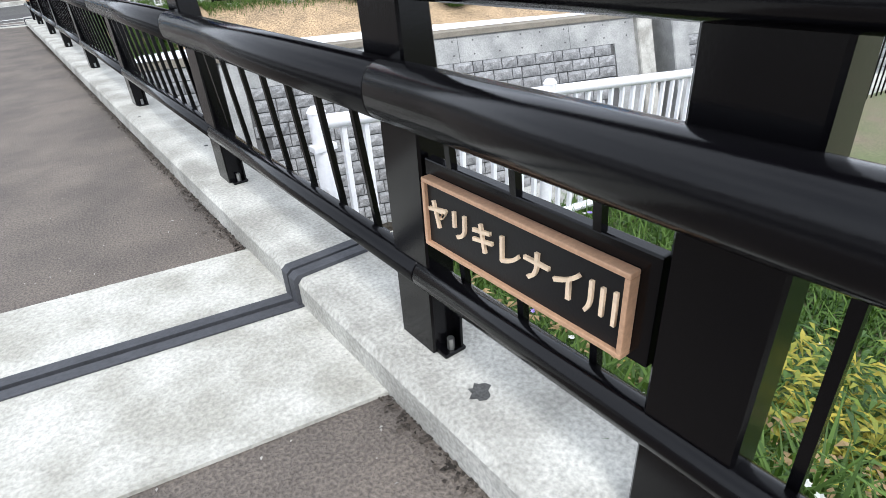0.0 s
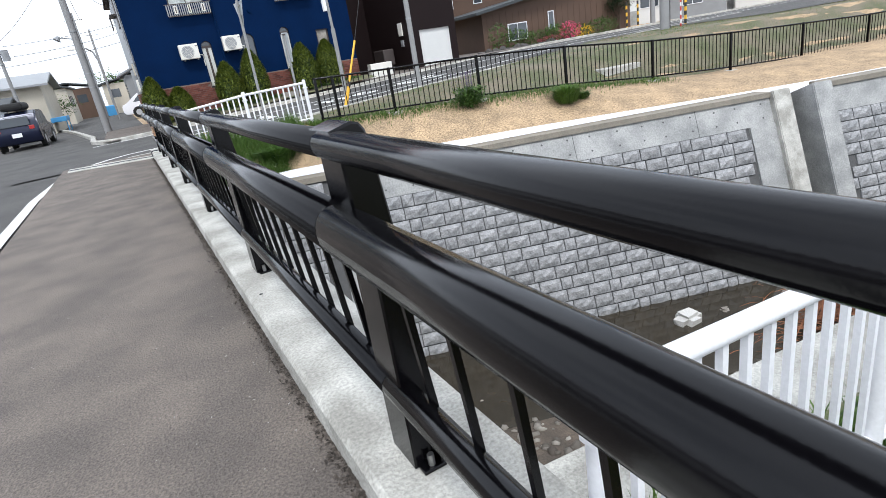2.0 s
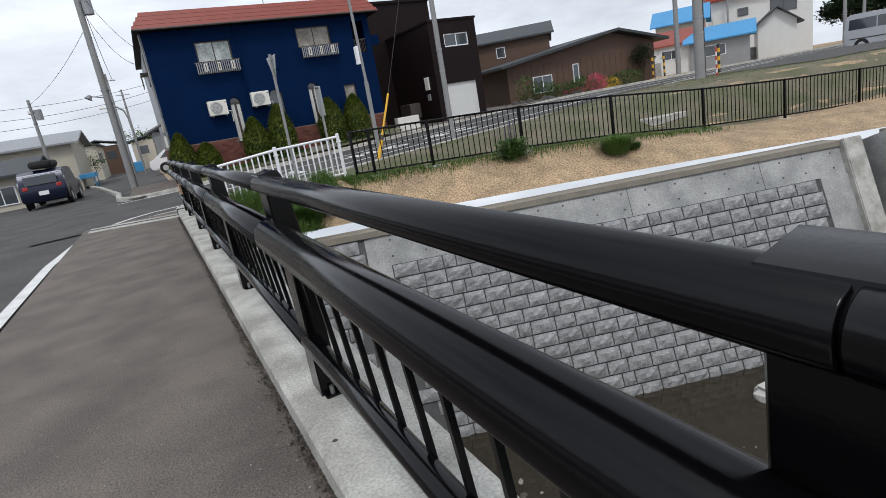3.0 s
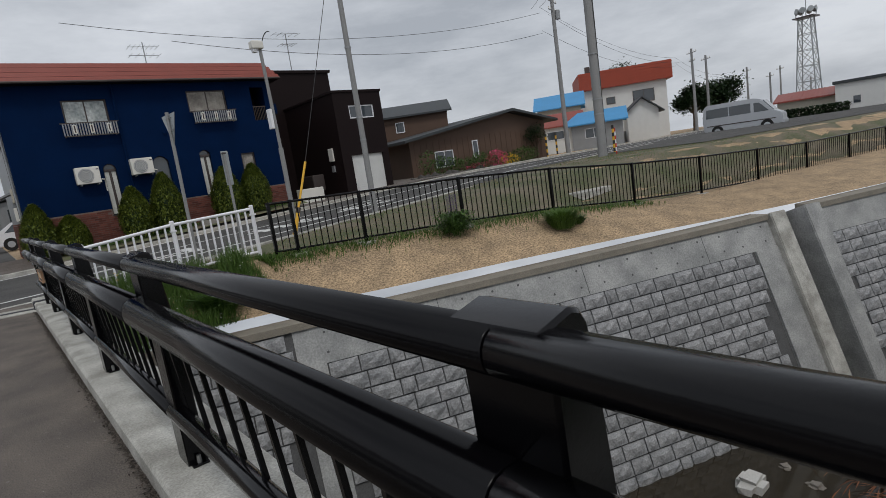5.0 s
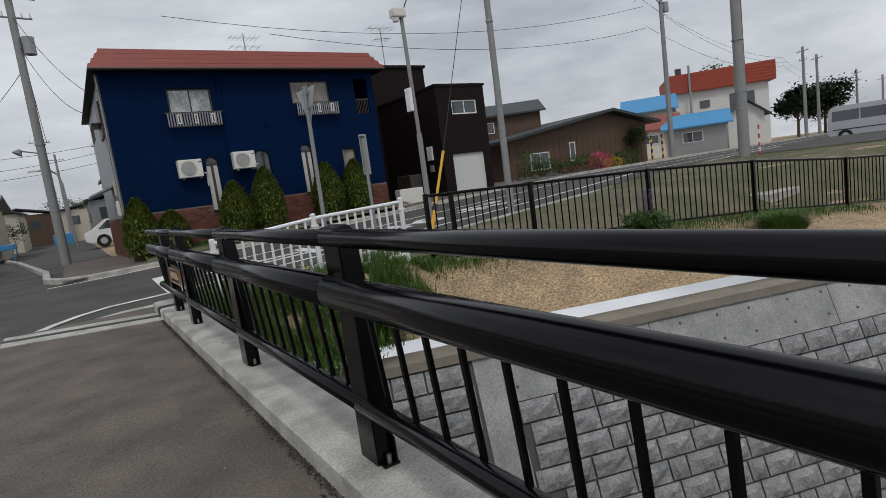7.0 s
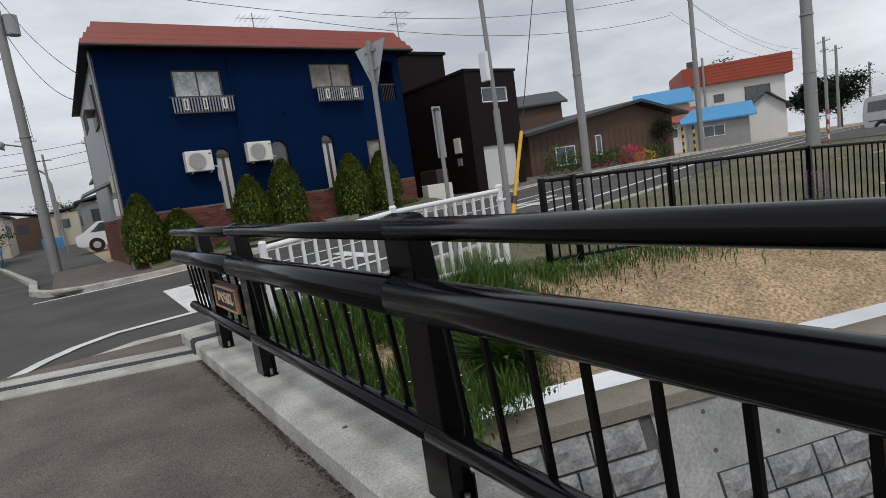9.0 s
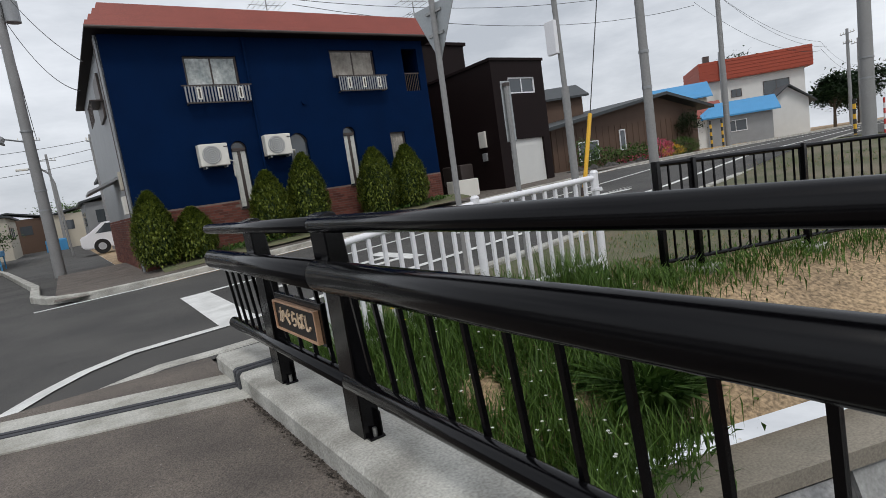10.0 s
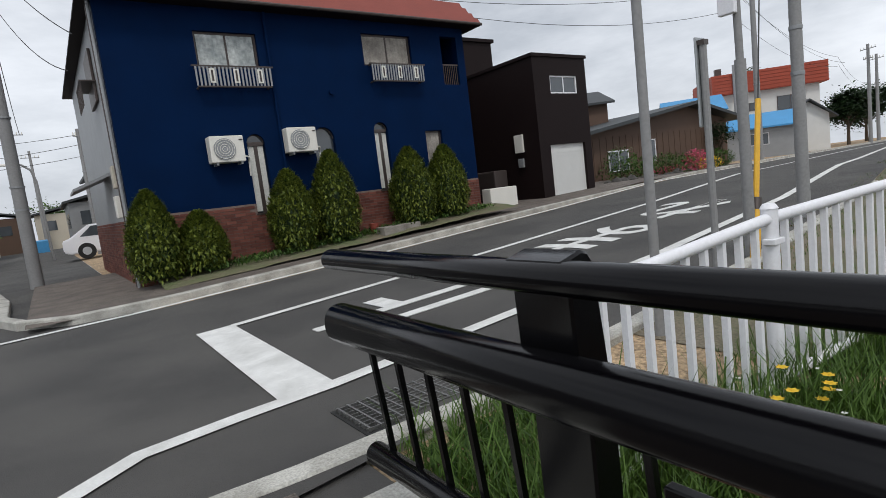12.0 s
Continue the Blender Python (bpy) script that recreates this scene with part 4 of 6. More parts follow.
def gable_house(label, at, rz, w, d, eave, ridge, wall_m, roof_m, wins=(), over=0.5, frame_m=None):
    """A plain gabled house; its front is at y = 0 of its own frame and the ridge runs across the front."""
    h = thing("house", label, "house", at=at, rz=rz)
    part("wall", prism([(0, -0.8), (d, -0.8), (d, eave), (d / 2, ridge - 0.08), (0, eave)], 0, w, "x"), wall_m, h)
    t = 0.12
    for s in (0, 1):
        y0, y1 = (-over, d / 2) if s == 0 else (d + over, d / 2)
        ze = eave - over * (ridge - eave) / (d / 2)
        part("roof", prism([(y0, ze), (y1, ridge), (y1, ridge + t), (y0, ze + t)], -over, w + over, "x"), roof_m, h)
    for x0, x1, z0, z1 in wins:
        window(h, (x0, x1, z0, z1), -0.06, frame_m or M_WHITE, inset=0.0, mullions=1 if x1 - x0 > 0.9 else 0)
    return h


lb = thing("house", "low brown house with a dark sheet roof and white windows", "house", at=(19.6, 30.4, 0.3), rz=-5)
part("wall", prism([(0, -0.5), (11.4, -0.5), (11.4, 2.75), (8.0, 3.55), (0, 2.35)], 0, 8, "y"), M_BROWN, lb)
for x0, z0, x1, z1 in ((-0.7, 2.28, 8.02, 3.58), (12.1, 2.62, 7.98, 3.58)):
    part("roof", prism([(x0, z0), (x1, z1), (x1, z1 + 0.16), (x0, z0 + 0.16)], -0.7, 8.6, "y"), M_SLATE, lb, "dark sheet roof with a deep verge")
for k in range(24):
    part("cladding_batten", box(0.3 + 0.46 * k, -0.02, -0.4, 0.33 + 0.46 * k, -0.001, 2.3), M_BROWN, lb)
for x0, x1, z0, z1 in ((1.7, 3.1, 0.6, 1.6), (4.7, 5.15, 0.9, 2.0)):
    window(lb, (x0, x1, z0, z1), -0.08, M_WHITE, inset=0.0, mullions=1 if x1 - x0 > 0.9 else 0)
gable_house("brown two-storey house with a dark grey roof", (19.6, 37.2, 0.6), -38, 7.0, 6.0, 4.1, 5.0, M_BROWN, M_SLATE, ((0.8, 2.0, 2.9, 3.7), (3.4, 4.0, 3.0, 3.7)), 0.35)
gable_house("pink-beige house with a bright blue sheet roof", (47.6, 45.4, 0.8), -53, 4.6, 6.0, 4.5, 5.9, M_TAN, M_BLUEROOF, ((1.0, 2.4, 3.0, 3.8),))
gable_house("small white outhouse with a red-brown roof", (40.3, 39.6, 0.8), -48, 4.4, 4.0, 2.2, 3.3, M_WPANEL, M_ROOF, ((1.0, 2.6, 0.9, 1.7),), 0.3)
# white house with the orange parapet
oh = thing("orange_roofed_house", "white two-storey house with a broad orange roof edge", "house", at=(55.6, 44.9, 0.8), rz=-48)
part("wall", box(0, 0, -1, 9.2, 8, 6.2), M_WPANEL, oh)
pr = part("roof_edge", box(-0.6, -0.6, 6.1, 9.8, 8.6, 8.1), M_ORANGE, oh, "orange ribbed parapet")
for k in range(6):
    part("rib", box(-0.64, -0.64, 6.2 + 0.33 * k, 9.84, 8.64, 6.25 + 0.33 * k), M_ORANGE, pr)
for w in ((2.4, 3.4, 4.2, 5.0), (5.4, 7.8, 3.9, 5.3)):
    window(oh, w, -0.06, M_FRAME, inset=0.0)
part("flue", tube([(1.4, -0.75, 2.5), (1.4, -0.75, 8.9)], 0.12, 8), M_GREY, oh)
part("chimney", box(0.6, 3, 8.1, 1.2, 3.6, 9.2), M_FRAME, oh)
part("side_window", box(9.2, 1.5, 3.8, 9.24, 2.6, 5.3), M_GLASS, oh)
part("side_window", box(9.2, 3.6, 3.9, 9.24, 4.8, 5.0), M_GLASS, oh)
sh = gable_house("grey shed with a bright blue sheet roof", (42.3, 37.0, 0.6), -55, 4.6, 3.6, 2.3, 3.2, M_GREY, M_BLUEROOF, ((1.2, 2.8, 0.8, 1.7),))
gable_house("small white porch building with a grey gable roof", (51.8, 33.6, 0.5), 40, 3.2, 3.0, 2.9, 4.1, M_WPANEL, M_SLATE, ((1.0, 1.8, 1.0, 2.2),))
gw = thing("garden_wall", "grey concrete block garden wall beside the road", "wall")
for k in range(12):
    p0 = Vector((36.5, 36.5, 0)).lerp(Vector((52.5, 33.3, 0)), k / 12)
    p1 = Vector((36.5, 36.5, 0)).lerp(Vector((52.5, 33.3, 0)), (k + 1) / 12)
    part("wall_panel", prism([(p0.x, p0.y), (p1.x - 0.02, p1.y), (p1.x, p1.y + 0.2), (p0.x, p0.y + 0.2)], -0.5, 1.55 + 0.02 * (k % 2), "z"), M_WALLC, gw)
sb = thing("storehouse", "cream storehouse with a rusty orange roof", "storehouse", at=(71, 30, 0.2), rz=-75)
part("wall", box(0, 0, -2, 6.5, 6, 2.0), M_TAN, sb)
rs = part("roof", prism([(-0.4, 1.9), (6.4, 2.9), (6.4, 3.05), (-0.4, 2.05)], -0.4, 6.9, "x"), M_ROOF, sb, "rusty orange sheet roof")
for k in range(14):
    part("rib", prism([(-0.4, 2.05), (6.4, 3.05), (6.4, 3.1), (-0.4, 2.1)], -0.4 + 0.52 * k, -0.3 + 0.52 * k, "x"), M_ROOF, rs)
sb2 = thing("hall", "pale grey flat-roofed hall", "hall", at=(68.5, 23.6, 0.1), rz=-78)
part("wall", box(0, 0, -2, 14, 9, 3.0), M_WPANEL, sb2)
part("roof", box(-0.2, -0.2, 3.0, 5.5, 9.2, 3.3), M_SLATE, sb2)
part("tower_block", box(5.5, -0.1, -2, 14, 9.1, 3.9), M_WPANEL, sb2)
part("door", box(1.5, -0.04, 0.9, 2.1, 0.0, 1.6), M_GLASS, sb2)
hd = thing("dark_hedge", "low dark trimmed hedge at the parking edge", "hedge")
rnd = random.Random(44)
blades("leaves", [((56.4 + 1.6 * u + rnd.gauss(0, 0.25), 23.6 - 5.5 * u, 0.3 + rnd.uniform(0, 0.85)), (rnd.gauss(0, 0.2), rnd.gauss(0, 0.2), 0.2), 0.18, 0.2) for u in [rnd.random() for _ in range(1500)]], L_DARK, hd)


# ---- van ----
def wheel(parent, x, y, r, w):
    wh = smooth(part("wheel", tube([(x, y - w / 2, r), (x, y + w / 2, r)], r, 20), M_TYRE, parent), 40)
    side = y - w / 2 - 0.012 if y < 0 else y + w / 2 + 0.012
    smooth(part("rim", tube([(x, y, r), (x, side, r)], r * 0.6, 16), M_SILVER, wh), 40)


def vehicle(name, label, at, rz, outline, width, paint, windows, wheels, r=0.33, lights=()):
    v = thing(name, label, name, at=at, rz=rz)
    bm = prism(outline, -width / 2, width / 2, "y")
    bmesh.ops.bevel(bm, geom=[e for e in bm.edges], offset=0.05, segments=2, affect='EDGES', clamp_overlap=True)
    smooth(part("body", bm, paint, v), 45)
    for pts in windows:
        for s in (-1, 1):
            part("side_window", prism(pts, s * (width / 2 + 0.006), s * (width / 2 - 0.02), "y"), M_GLASS, v)
    for x in wheels:
        for s in (-1, 1):
            wheel(v, x, s * (width / 2 - 0.1), r, 0.2)
            part("wheel_arch", prism(oval(x, r, r + 0.06, r + 0.06, 18), s * (width / 2 + 0.004), s * (width / 2 - 0.05), "y"), M_TYRE, v)
    for x, z, m in lights:
        for s in (-1, 1):
            part("light", box(x - 0.04, s * (width / 2 - 0.25) - 0.1, z - 0.08, x + 0.04, s * (width / 2 - 0.25) + 0.1, z + 0.08, 0.02), m, v)
    return v


van = vehicle("van", "silver high-roofed van parked beside the road", (41.3, 22.8, 0.12), -80,
              [(0.05, 0.4), (0.0, 1.1), (0.1, 2.05), (0.35, 2.24), (3.3, 2.24), (3.75, 2.1), (4.45, 1.3), (4.95, 1.05), (5.0, 0.45), (4.8, 0.3), (0.2, 0.3)], 1.85, M_SILVER,
              [[(0.25, 1.3), (0.3, 1.92), (1.7, 1.94), (1.7, 1.3)], [(1.76, 1.3), (1.76, 1.94), (3.1, 1.94), (3.1, 1.3)], [(3.3, 1.3), (3.3, 1.92), (3.65, 1.9), (4.2, 1.3)]], (0.95, 4.05), 0.34, [(4.93, 0.85, M_WHITE), (0.05, 1.0, M_LAMP)])
part("windscreen", prism([(3.82, 2.02), (4.42, 1.32), (4.46, 1.34), (3.86, 2.06)], -0.75, 0.75, "y"), M_GLASS, van)
part("bumper", box(4.85, -0.9, 0.3, 5.06, 0.9, 0.62, 0.05), M_SILVER, van)
part("trim_strip", box(0.3, -0.94, 0.72, 4.6, -0.926, 0.78), M_FRAME, van)
suv = vehicle("estate_car", "dark navy estate car parked at the street side", (-4.6, 31.0, -0.22), 88,
              [(0.0, 0.4), (0.0, 0.95), (0.25, 1.45), (0.7, 1.6), (2.3, 1.58), (2.95, 1.0), (4.1, 0.9), (4.25, 0.45), (4.1, 0.25), (0.15, 0.25)], 1.75, M_NAVY,
              [[(0.4, 0.98), (0.55, 1.42), (1.4, 1.48), (1.4, 0.98)], [(1.48, 0.98), (1.48, 1.48), (2.2, 1.46), (2.7, 0.98)]], (0.8, 3.3), 0.32, [(0.02, 0.9, M_LAMP)])
part("rear_window", box(-0.02, -0.6, 1.0, 0.06, 0.6, 1.38, 0.02), M_GLASS, suv)
part("number_plate", box(-0.03, -0.18, 0.55, -0.01, 0.18, 0.72), M_WHITE, suv)
part("roof_box", box(0.4, -0.5, 1.66, 2.2, 0.35, 1.98, 0.12), M_TYRE, suv)
car = vehicle("car", "white car parked beside the blue house", (3.9, 44.5, -0.05), 178,
              [(0.0, 0.35), (0.0, 0.85), (0.7, 0.98), (1.4, 1.5), (3.1, 1.52), (3.9, 0.95), (4.2, 0.85), (4.2, 0.35), (4.0, 0.22), (0.2, 0.22)], 1.7, M_WHITE,
              [[(1.2, 0.98), (1.55, 1.42), (2.2, 1.44), (2.2, 0.98)], [(2.28, 0.98), (2.28, 1.44), (3.0, 1.44), (3.5, 0.98)]], (0.8, 3.3), 0.31, [(4.16, 0.7, M_GLASS)])

# ---- street on the far side of the corner ----
gable_house("cream two-storey house with a blue awning", (-9.8, 46.0, -0.4), 0, 5.3, 9.0, 3.3, 4.1, M_TAN, M_GREY, ((0.7, 1.9, 1.6, 2.4),))
aw = thing("awning", "blue shop awning on posts", "awning", at=(-4.6, 46.0, -0.4))
part("canopy", box(0, -0.2, 0.85, 0.9, 2.6, 1.15, 0.03), M_BLUEROOF, aw)
for y in (0, 2.4):
    part("leg", box(0.8, y, 0, 0.86, y + 0.06, 0.86), M_BLUEROOF, aw)
for k in range(3):
    part("upper_window", box(-4.5 + 0.01, 46.8 + 1.1 * k, 1.6, -4.46, 47.5 + 1.1 * k, 2.5), M_GLASS, aw)
gable_house("low pale house at the street side", (-13.0, 36.0, -0.3), 0, 7.2, 7.0, 1.7, 2.4, M_TAN, M_SLATE, ((5.4, 6.6, 0.3, 1.2),))
for at, w, d, h, m, lab in (((-10.5, 64, -0.4), 6.2, 10, 3.4, M_TAN, "cream building with a grey gable"), ((-8.2, 80, -0.4), 6.0, 9, 3.6, M_BROWN, "dark brown two-storey building"), ((-1.5, 76, -0.3), 7, 6, 3.4, M_TAN, "pale house far down the street"), ((0.6, 57, -0.2), 6, 8, 3.3, M_GREY, "grey two-storey house down the street"), ((1.7, 48.5, -0.2), 6, 7, 4.4, M_WPANEL, "white two-storey house behind the corner")):
    g = thing("house", lab, "house", at=at)
    part("wall", box(0, 0, -0.6, w, d, h), m, g)
    part("roof", prism([(-0.3, h - 0.05), (w / 2, h + 0.7), (w + 0.3, h - 0.05), (w + 0.3, h + 0.1), (w / 2, h + 0.85), (-0.3, h + 0.1)], -0.3, d + 0.3, "y"), M_SLATE, g)
    for k in range(3):
        part("window", box(0.6 + (w - 1.2) / 3 * k, -0.03, h * 0.55, 0.6 + (w - 1.2) / 3 * k + 1.0, -0.005, h * 0.55 + 0.9), M_GLASS, g)
    for k in range(3):
        part("window", box(-0.03 if at[0] > -2 else w + 0.005, 0.8 + k * 1.9, h * 0.5, -0.005 if at[0] > -2 else w + 0.03, 1.7 + k * 1.9, h * 0.5 + 1.0), M_GLASS, g)
cv = thing("blue_cover", "blue sheeted stack beside the street", "sheeting")
part("cover", box(-2.4, 70, -0.4, -0.8, 72, 0.85, 0.1), M_BLUEROOF, cv)


# ---- poles, signs and wires ----
def utility_pole(x, y, z, h, r, label, arms=(), lamp=None, can=None, dark_side=False):
    p = thing("utility_pole", label, "utility pole", "roadside poles", at=(x, y, z))
    smooth(part("pole", tube([(0, 0, -0.4), (0, 0, h)], r, 14, r2=r * 0.68), M_POLE, p))
    for az, half, ang in arms:
        dx, dy = math.cos(radians(ang)) * half, math.sin(radians(ang)) * half
        arm = part("crossarm", tube([(-dx, -dy, az), (dx, dy, az)], 0.035, 6), M_GREY, p)
        for f in (-0.9, -0.45, 0.5, 0.92):
            part("insulator", tube([(dx * f, dy * f, az + 0.03), (dx * f, dy * f, az + 0.2)], 0.04, 8, r2=0.02), M_CREAM, arm)
    if can:
        smooth(part("transformer", tube([(0.32, -0.1, can), (0.32, -0.1, can + 0.6)], 0.2, 14), M_GREY, p), 40)
    if lamp:
        la = part("lamp_arm", tube([(0, 0, lamp), (-0.6, -0.15, lamp + 0.12)], 0.025, 6), M_GREY, p)
        part("lamp_head", tube([(-0.6, -0.15, lamp + 0.16), (-0.68, -0.17, lamp + 0.08), (-0.72, -0.18, lamp + 0.02)], 0.07, 10, r2=0.17), M_GREY, la)
    for bz in (2.0, 2.6, 4.4):
        smooth(part("band", tube([(0, 0, bz), (0, 0, bz + 0.05)], r * 1.0, 12), M_GREY, p))
    if dark_side:
        part("cable_guard", box(r * 0.7, -0.09, -0.3, r * 0.7 + 0.12, 0.09, 8, 0.02), M_WIRE, p, "black cable guard")
    return p


utility_pole(-1.24, 31.8, -0.1, 10.5, 0.17, "grey concrete utility pole at the street corner", ((9.6, 0.8, 10), (8.9, 0.6, 10)), 4.1, 7.6)
utility_pole(-1.7, 61, -0.2, 9.0, 0.15, "grey utility pole far along the street", ((8.4, 0.7, 10),))
utility_pole(-0.9, 75, -0.2, 9.0, 0.15, "grey utility pole far along the street", ((8.4, 0.7, 10),))
utility_pole(-5.6, 43.1, -0.3, 5.8, 0.12, "thin dark utility pole at the street side", ((5.0, 0.2, 30),), None, 4.6)
utility_pole(1.3, 47.5, -0.2, 6.6, 0.12, "grey utility pole beside the white house", ((6.2, 0.5, 60),))
utility_pole(19.7, 17.4, 0.2, 10.5, 0.2, "thick grey concrete utility pole with a black cable guard", ((10, 0.9, 70),), None, None, True)
utility_pole(32.7, 30.0, 0.4, 11.5, 0.18, "grey utility pole with a transformer beside the road", ((10.8, 0.9, 20), (10.2, 0.9, 20)), None, 9.6)
utility_pole(57, 32.5, 0.4, 8.4, 0.16, "grey utility pole far along the road", ((8.0, 0.8, 60), (7.2, 0.5, 60)))
utility_pole(62, 33.5, 0.4, 8.0, 0.16, "grey utility pole far along the road", ((7.6, 0.8, 60),))
for x, y, h in ((83, 38, 7.5), (88, 37, 6.5), (100, 40, 8), (110, 39, 6)):
    utility_pole(x, y, 0.4, h, 0.16, "grey utility pole far along the road", ((h - 0.5, 0.8, 60),))
utility_pole(7.72, 16.75, 0.1, 8.6, 0.085, "slim grey steel pole beside the road")
sl = thing("street_lamp", "slim grey street lamp with a small boxed head", "street lamp", at=(5.14, 16.28, 0.0))
smooth(part("pole", tube([(0, 0, -0.3), (0, 0, 2.1)], 0.055, 12), M_POLE, sl))
smooth(part("upper_pole", tube([(0, 0, 2.1), (-0.05, 0, 4.5)], 0.038, 12), M_POLE, sl))
part("head", box(-0.26, -0.1, 4.32, 0.02, 0.1, 4.5, 0.03), M_CREAM, sl, "cream lamp head")
part("lens", tube([(-0.18, 0, 4.32), (-0.18, 0, 4.25)], 0.08, 10, r2=0.06), M_WHITE, sl)
part("cable", tube(sag((0.0, 0, 4.4), (0.3, 0.1, 4.75), -0.1, 6), 0.012, 5), M_WIRE, sl)
part("box", box(-0.12, -0.03, 2.55, -0.05, 0.14, 3.0, 0.01), M_WHITE, sl)
al = thing("street_lamp", "curved-arm grey street lamp down the street", "street lamp", at=(-0.7, 50, -0.2))
smooth(part("pole", tube([(0, 0, 0), (-0.1, 0, 4.3), (-0.25, 0, 4.9), (-0.6, 0, 5.2), (-1.2, 0, 5.25)], 0.06, 8), M_POLE, al))
part("head", box(-1.75, -0.1, 5.18, -1.15, 0.1, 5.3, 0.03), M_CREAM, al)
M_SIGNBACK = mat("sign_back", (0.36, 0.38, 0.39), 0.45, 0.5, 0.08, 4, 40, 0.05)
ys = thing("yield_sign", "back of an inverted triangular road sign on a grey pole", "road sign", at=(2.68, 15.8, -0.05))
smooth(part("pole", tube([(0, 0, -0.3), (0.03, 0, 3.02)], 0.034, 10), M_POLE, ys))
tri = prism([(-0.34, 2.98), (0.34, 2.98), (0.0, 2.37)], 0.045, 0.052, "y")
bmesh.ops.rotate(tri, cent=(0, 0, 0), matrix=Matrix.Rotation(radians(-84), 3, 'Z'), verts=tri.verts)
part("plate", tri, M_SIGNBACK, ys, "grey back of a triangular plate")
for z in (2.65, 2.88):
    b = box(-0.12, 0.025, z, 0.12, 0.045, z + 0.03)
    bmesh.ops.rotate(b, cent=(0, 0, 0), matrix=Matrix.Rotation(radians(-84), 3, 'Z'), verts=b.verts)
    part("clamp", b, M_STEEL, ys)
s2 = thing("road_sign", "narrow road sign seen edge-on, on a grey pole", "road sign", at=(3.67, 15.87, 0.03))
smooth(part("pole", tube([(0, 0, -0.3), (0, 0, 2.05)], 0.03, 8), M_POLE, s2))
part("plate", box(-0.05, 0.03, 1.38, 0.1, 0.05, 2.1, 0.01), M_SIGNBACK, s2, "grey sign plate")
part("cap", box(-0.035, -0.03, 2.03, 0.035, 0.03, 2.07), M_FRAME, s2)
gy = thing("guy_wire", "guy wire with a yellow plastic guard at its foot", "guy wire")
part("wire", tube([(4.97, 16.18, -0.1), (5.75, 16.40, 1.72), (8.2, 17.1, 8.0)], 0.008, 5), M_WIRE, gy)
smooth(part("guard", tube([(5.02, 16.19, 0.02), (5.26, 16.26, 0.58)], 0.05, 10), M_YEL, gy, "yellow plastic guard"))
smooth(part("upper_guard", tube([(5.26, 16.26, 0.58), (5.75, 16.40, 1.72)], 0.03, 8), M_YEL, gy))
smooth(part("collar", tube([(5.24, 16.255, 0.54), (5.295, 16.27, 0.66)], 0.055, 10), M_FRAME, gy))


def striped_post(x, y, z, h, c, label, r=0.06):
    s = thing("marker_post", label, "marker post", "striped marker posts", at=(x, y, z))
    n = 8
    for k in range(n):
        smooth(part("band", tube([(0, 0, h * k / n), (0, 0, h * (k + 1) / n)], r, 8), c[k % 2], s))


striped_post(29.2, 29.0, 0.4, 1.7, (M_YEL, M_WIRE), "yellow and black striped marker post at the driveway")
striped_post(30.0, 28.8, 0.4, 1.7, (M_YEL, M_WIRE), "yellow and black striped marker post at the driveway")
striped_post(24.0, 20.2, 0.3, 1.5, (M_YEL, M_WIRE), "yellow and black striped marker post beside the road")
M_RED = mat("red_band", (0.6, 0.05, 0.04), 0.5)
striped_post(20.5, 17.25, 0.28, 1.3, (M_WHITE, M_RED), "thin red and white snow pole beside the road", 0.03)
wr = thing("overhead_wires", "thin black overhead wires slung between the poles", "wires")
for a, b, d in (((-1.24, 31.8, 9.6), (-1.7, 61, 8.2), 0.8), ((-1.2, 30, 9.6), (-1.2, 61, 8.2), 0.9), ((-1.24, 31.8, 8.9), (0.3, 27.5, 5.3), 0.3), ((-1.24, 31.8, 7.9), (0.2, 29.0, 4.9), 0.5), ((-1.24, 31.8, 9.6), (-14, 12, 9.5), 0.7), ((-1.2, 30, 9.3), (-14, 12.6, 9.0), 0.8), ((-1.24, 31.8, 7.0), (-5.6, 43, 5.2), 0.3), ((1.3, 47.5, 6.1), (-12, 44, 5.6), 0.5), ((1.3, 47.5, 5.6), (-12, 44, 5.0), 0.6), ((1.3, 47.5, 5.0), (-14, 43, 4.4), 0.6),
                ((20.6, 18, 10), (32.7, 30, 11.0), 0.5), ((20.2, 18.6, 10), (32.3, 30.4, 11.0), 0.5), ((32.7, 30, 11), (57, 32.5, 8.2), 0.9), ((32.9, 29.5, 10.4), (57, 32, 7.6), 1.0), ((32.7, 30, 9.4), (57, 32.5, 7.4), 1.0), ((57, 32.5, 8.2), (83, 38, 7.6), 0.8), ((57, 32.5, 7.6), (83, 38, 7.0), 0.9), ((20.6, 18, 8.5), (62, 10, 8.3), 1.2), ((7.72, 16.75, 8.5), (20.6, 18, 9.5), 0.4), ((32.7, 30, 10.6), (4.0, 34, 9.8), 1.2), ((32.7, 30, 9.2), (8, 32, 8.6), 1.0), ((20.6, 18, 9.6), (8, -6, 9.6), 0.8), ((20.6, 18, 9.2), (9.2, 18.7, 8.0), 0.1)):
    part("wire", tube(sag(a, b, d), 0.012 if abs(b[1] - a[1]) < 22 else 0.016, 4), M_WIRE, wr)

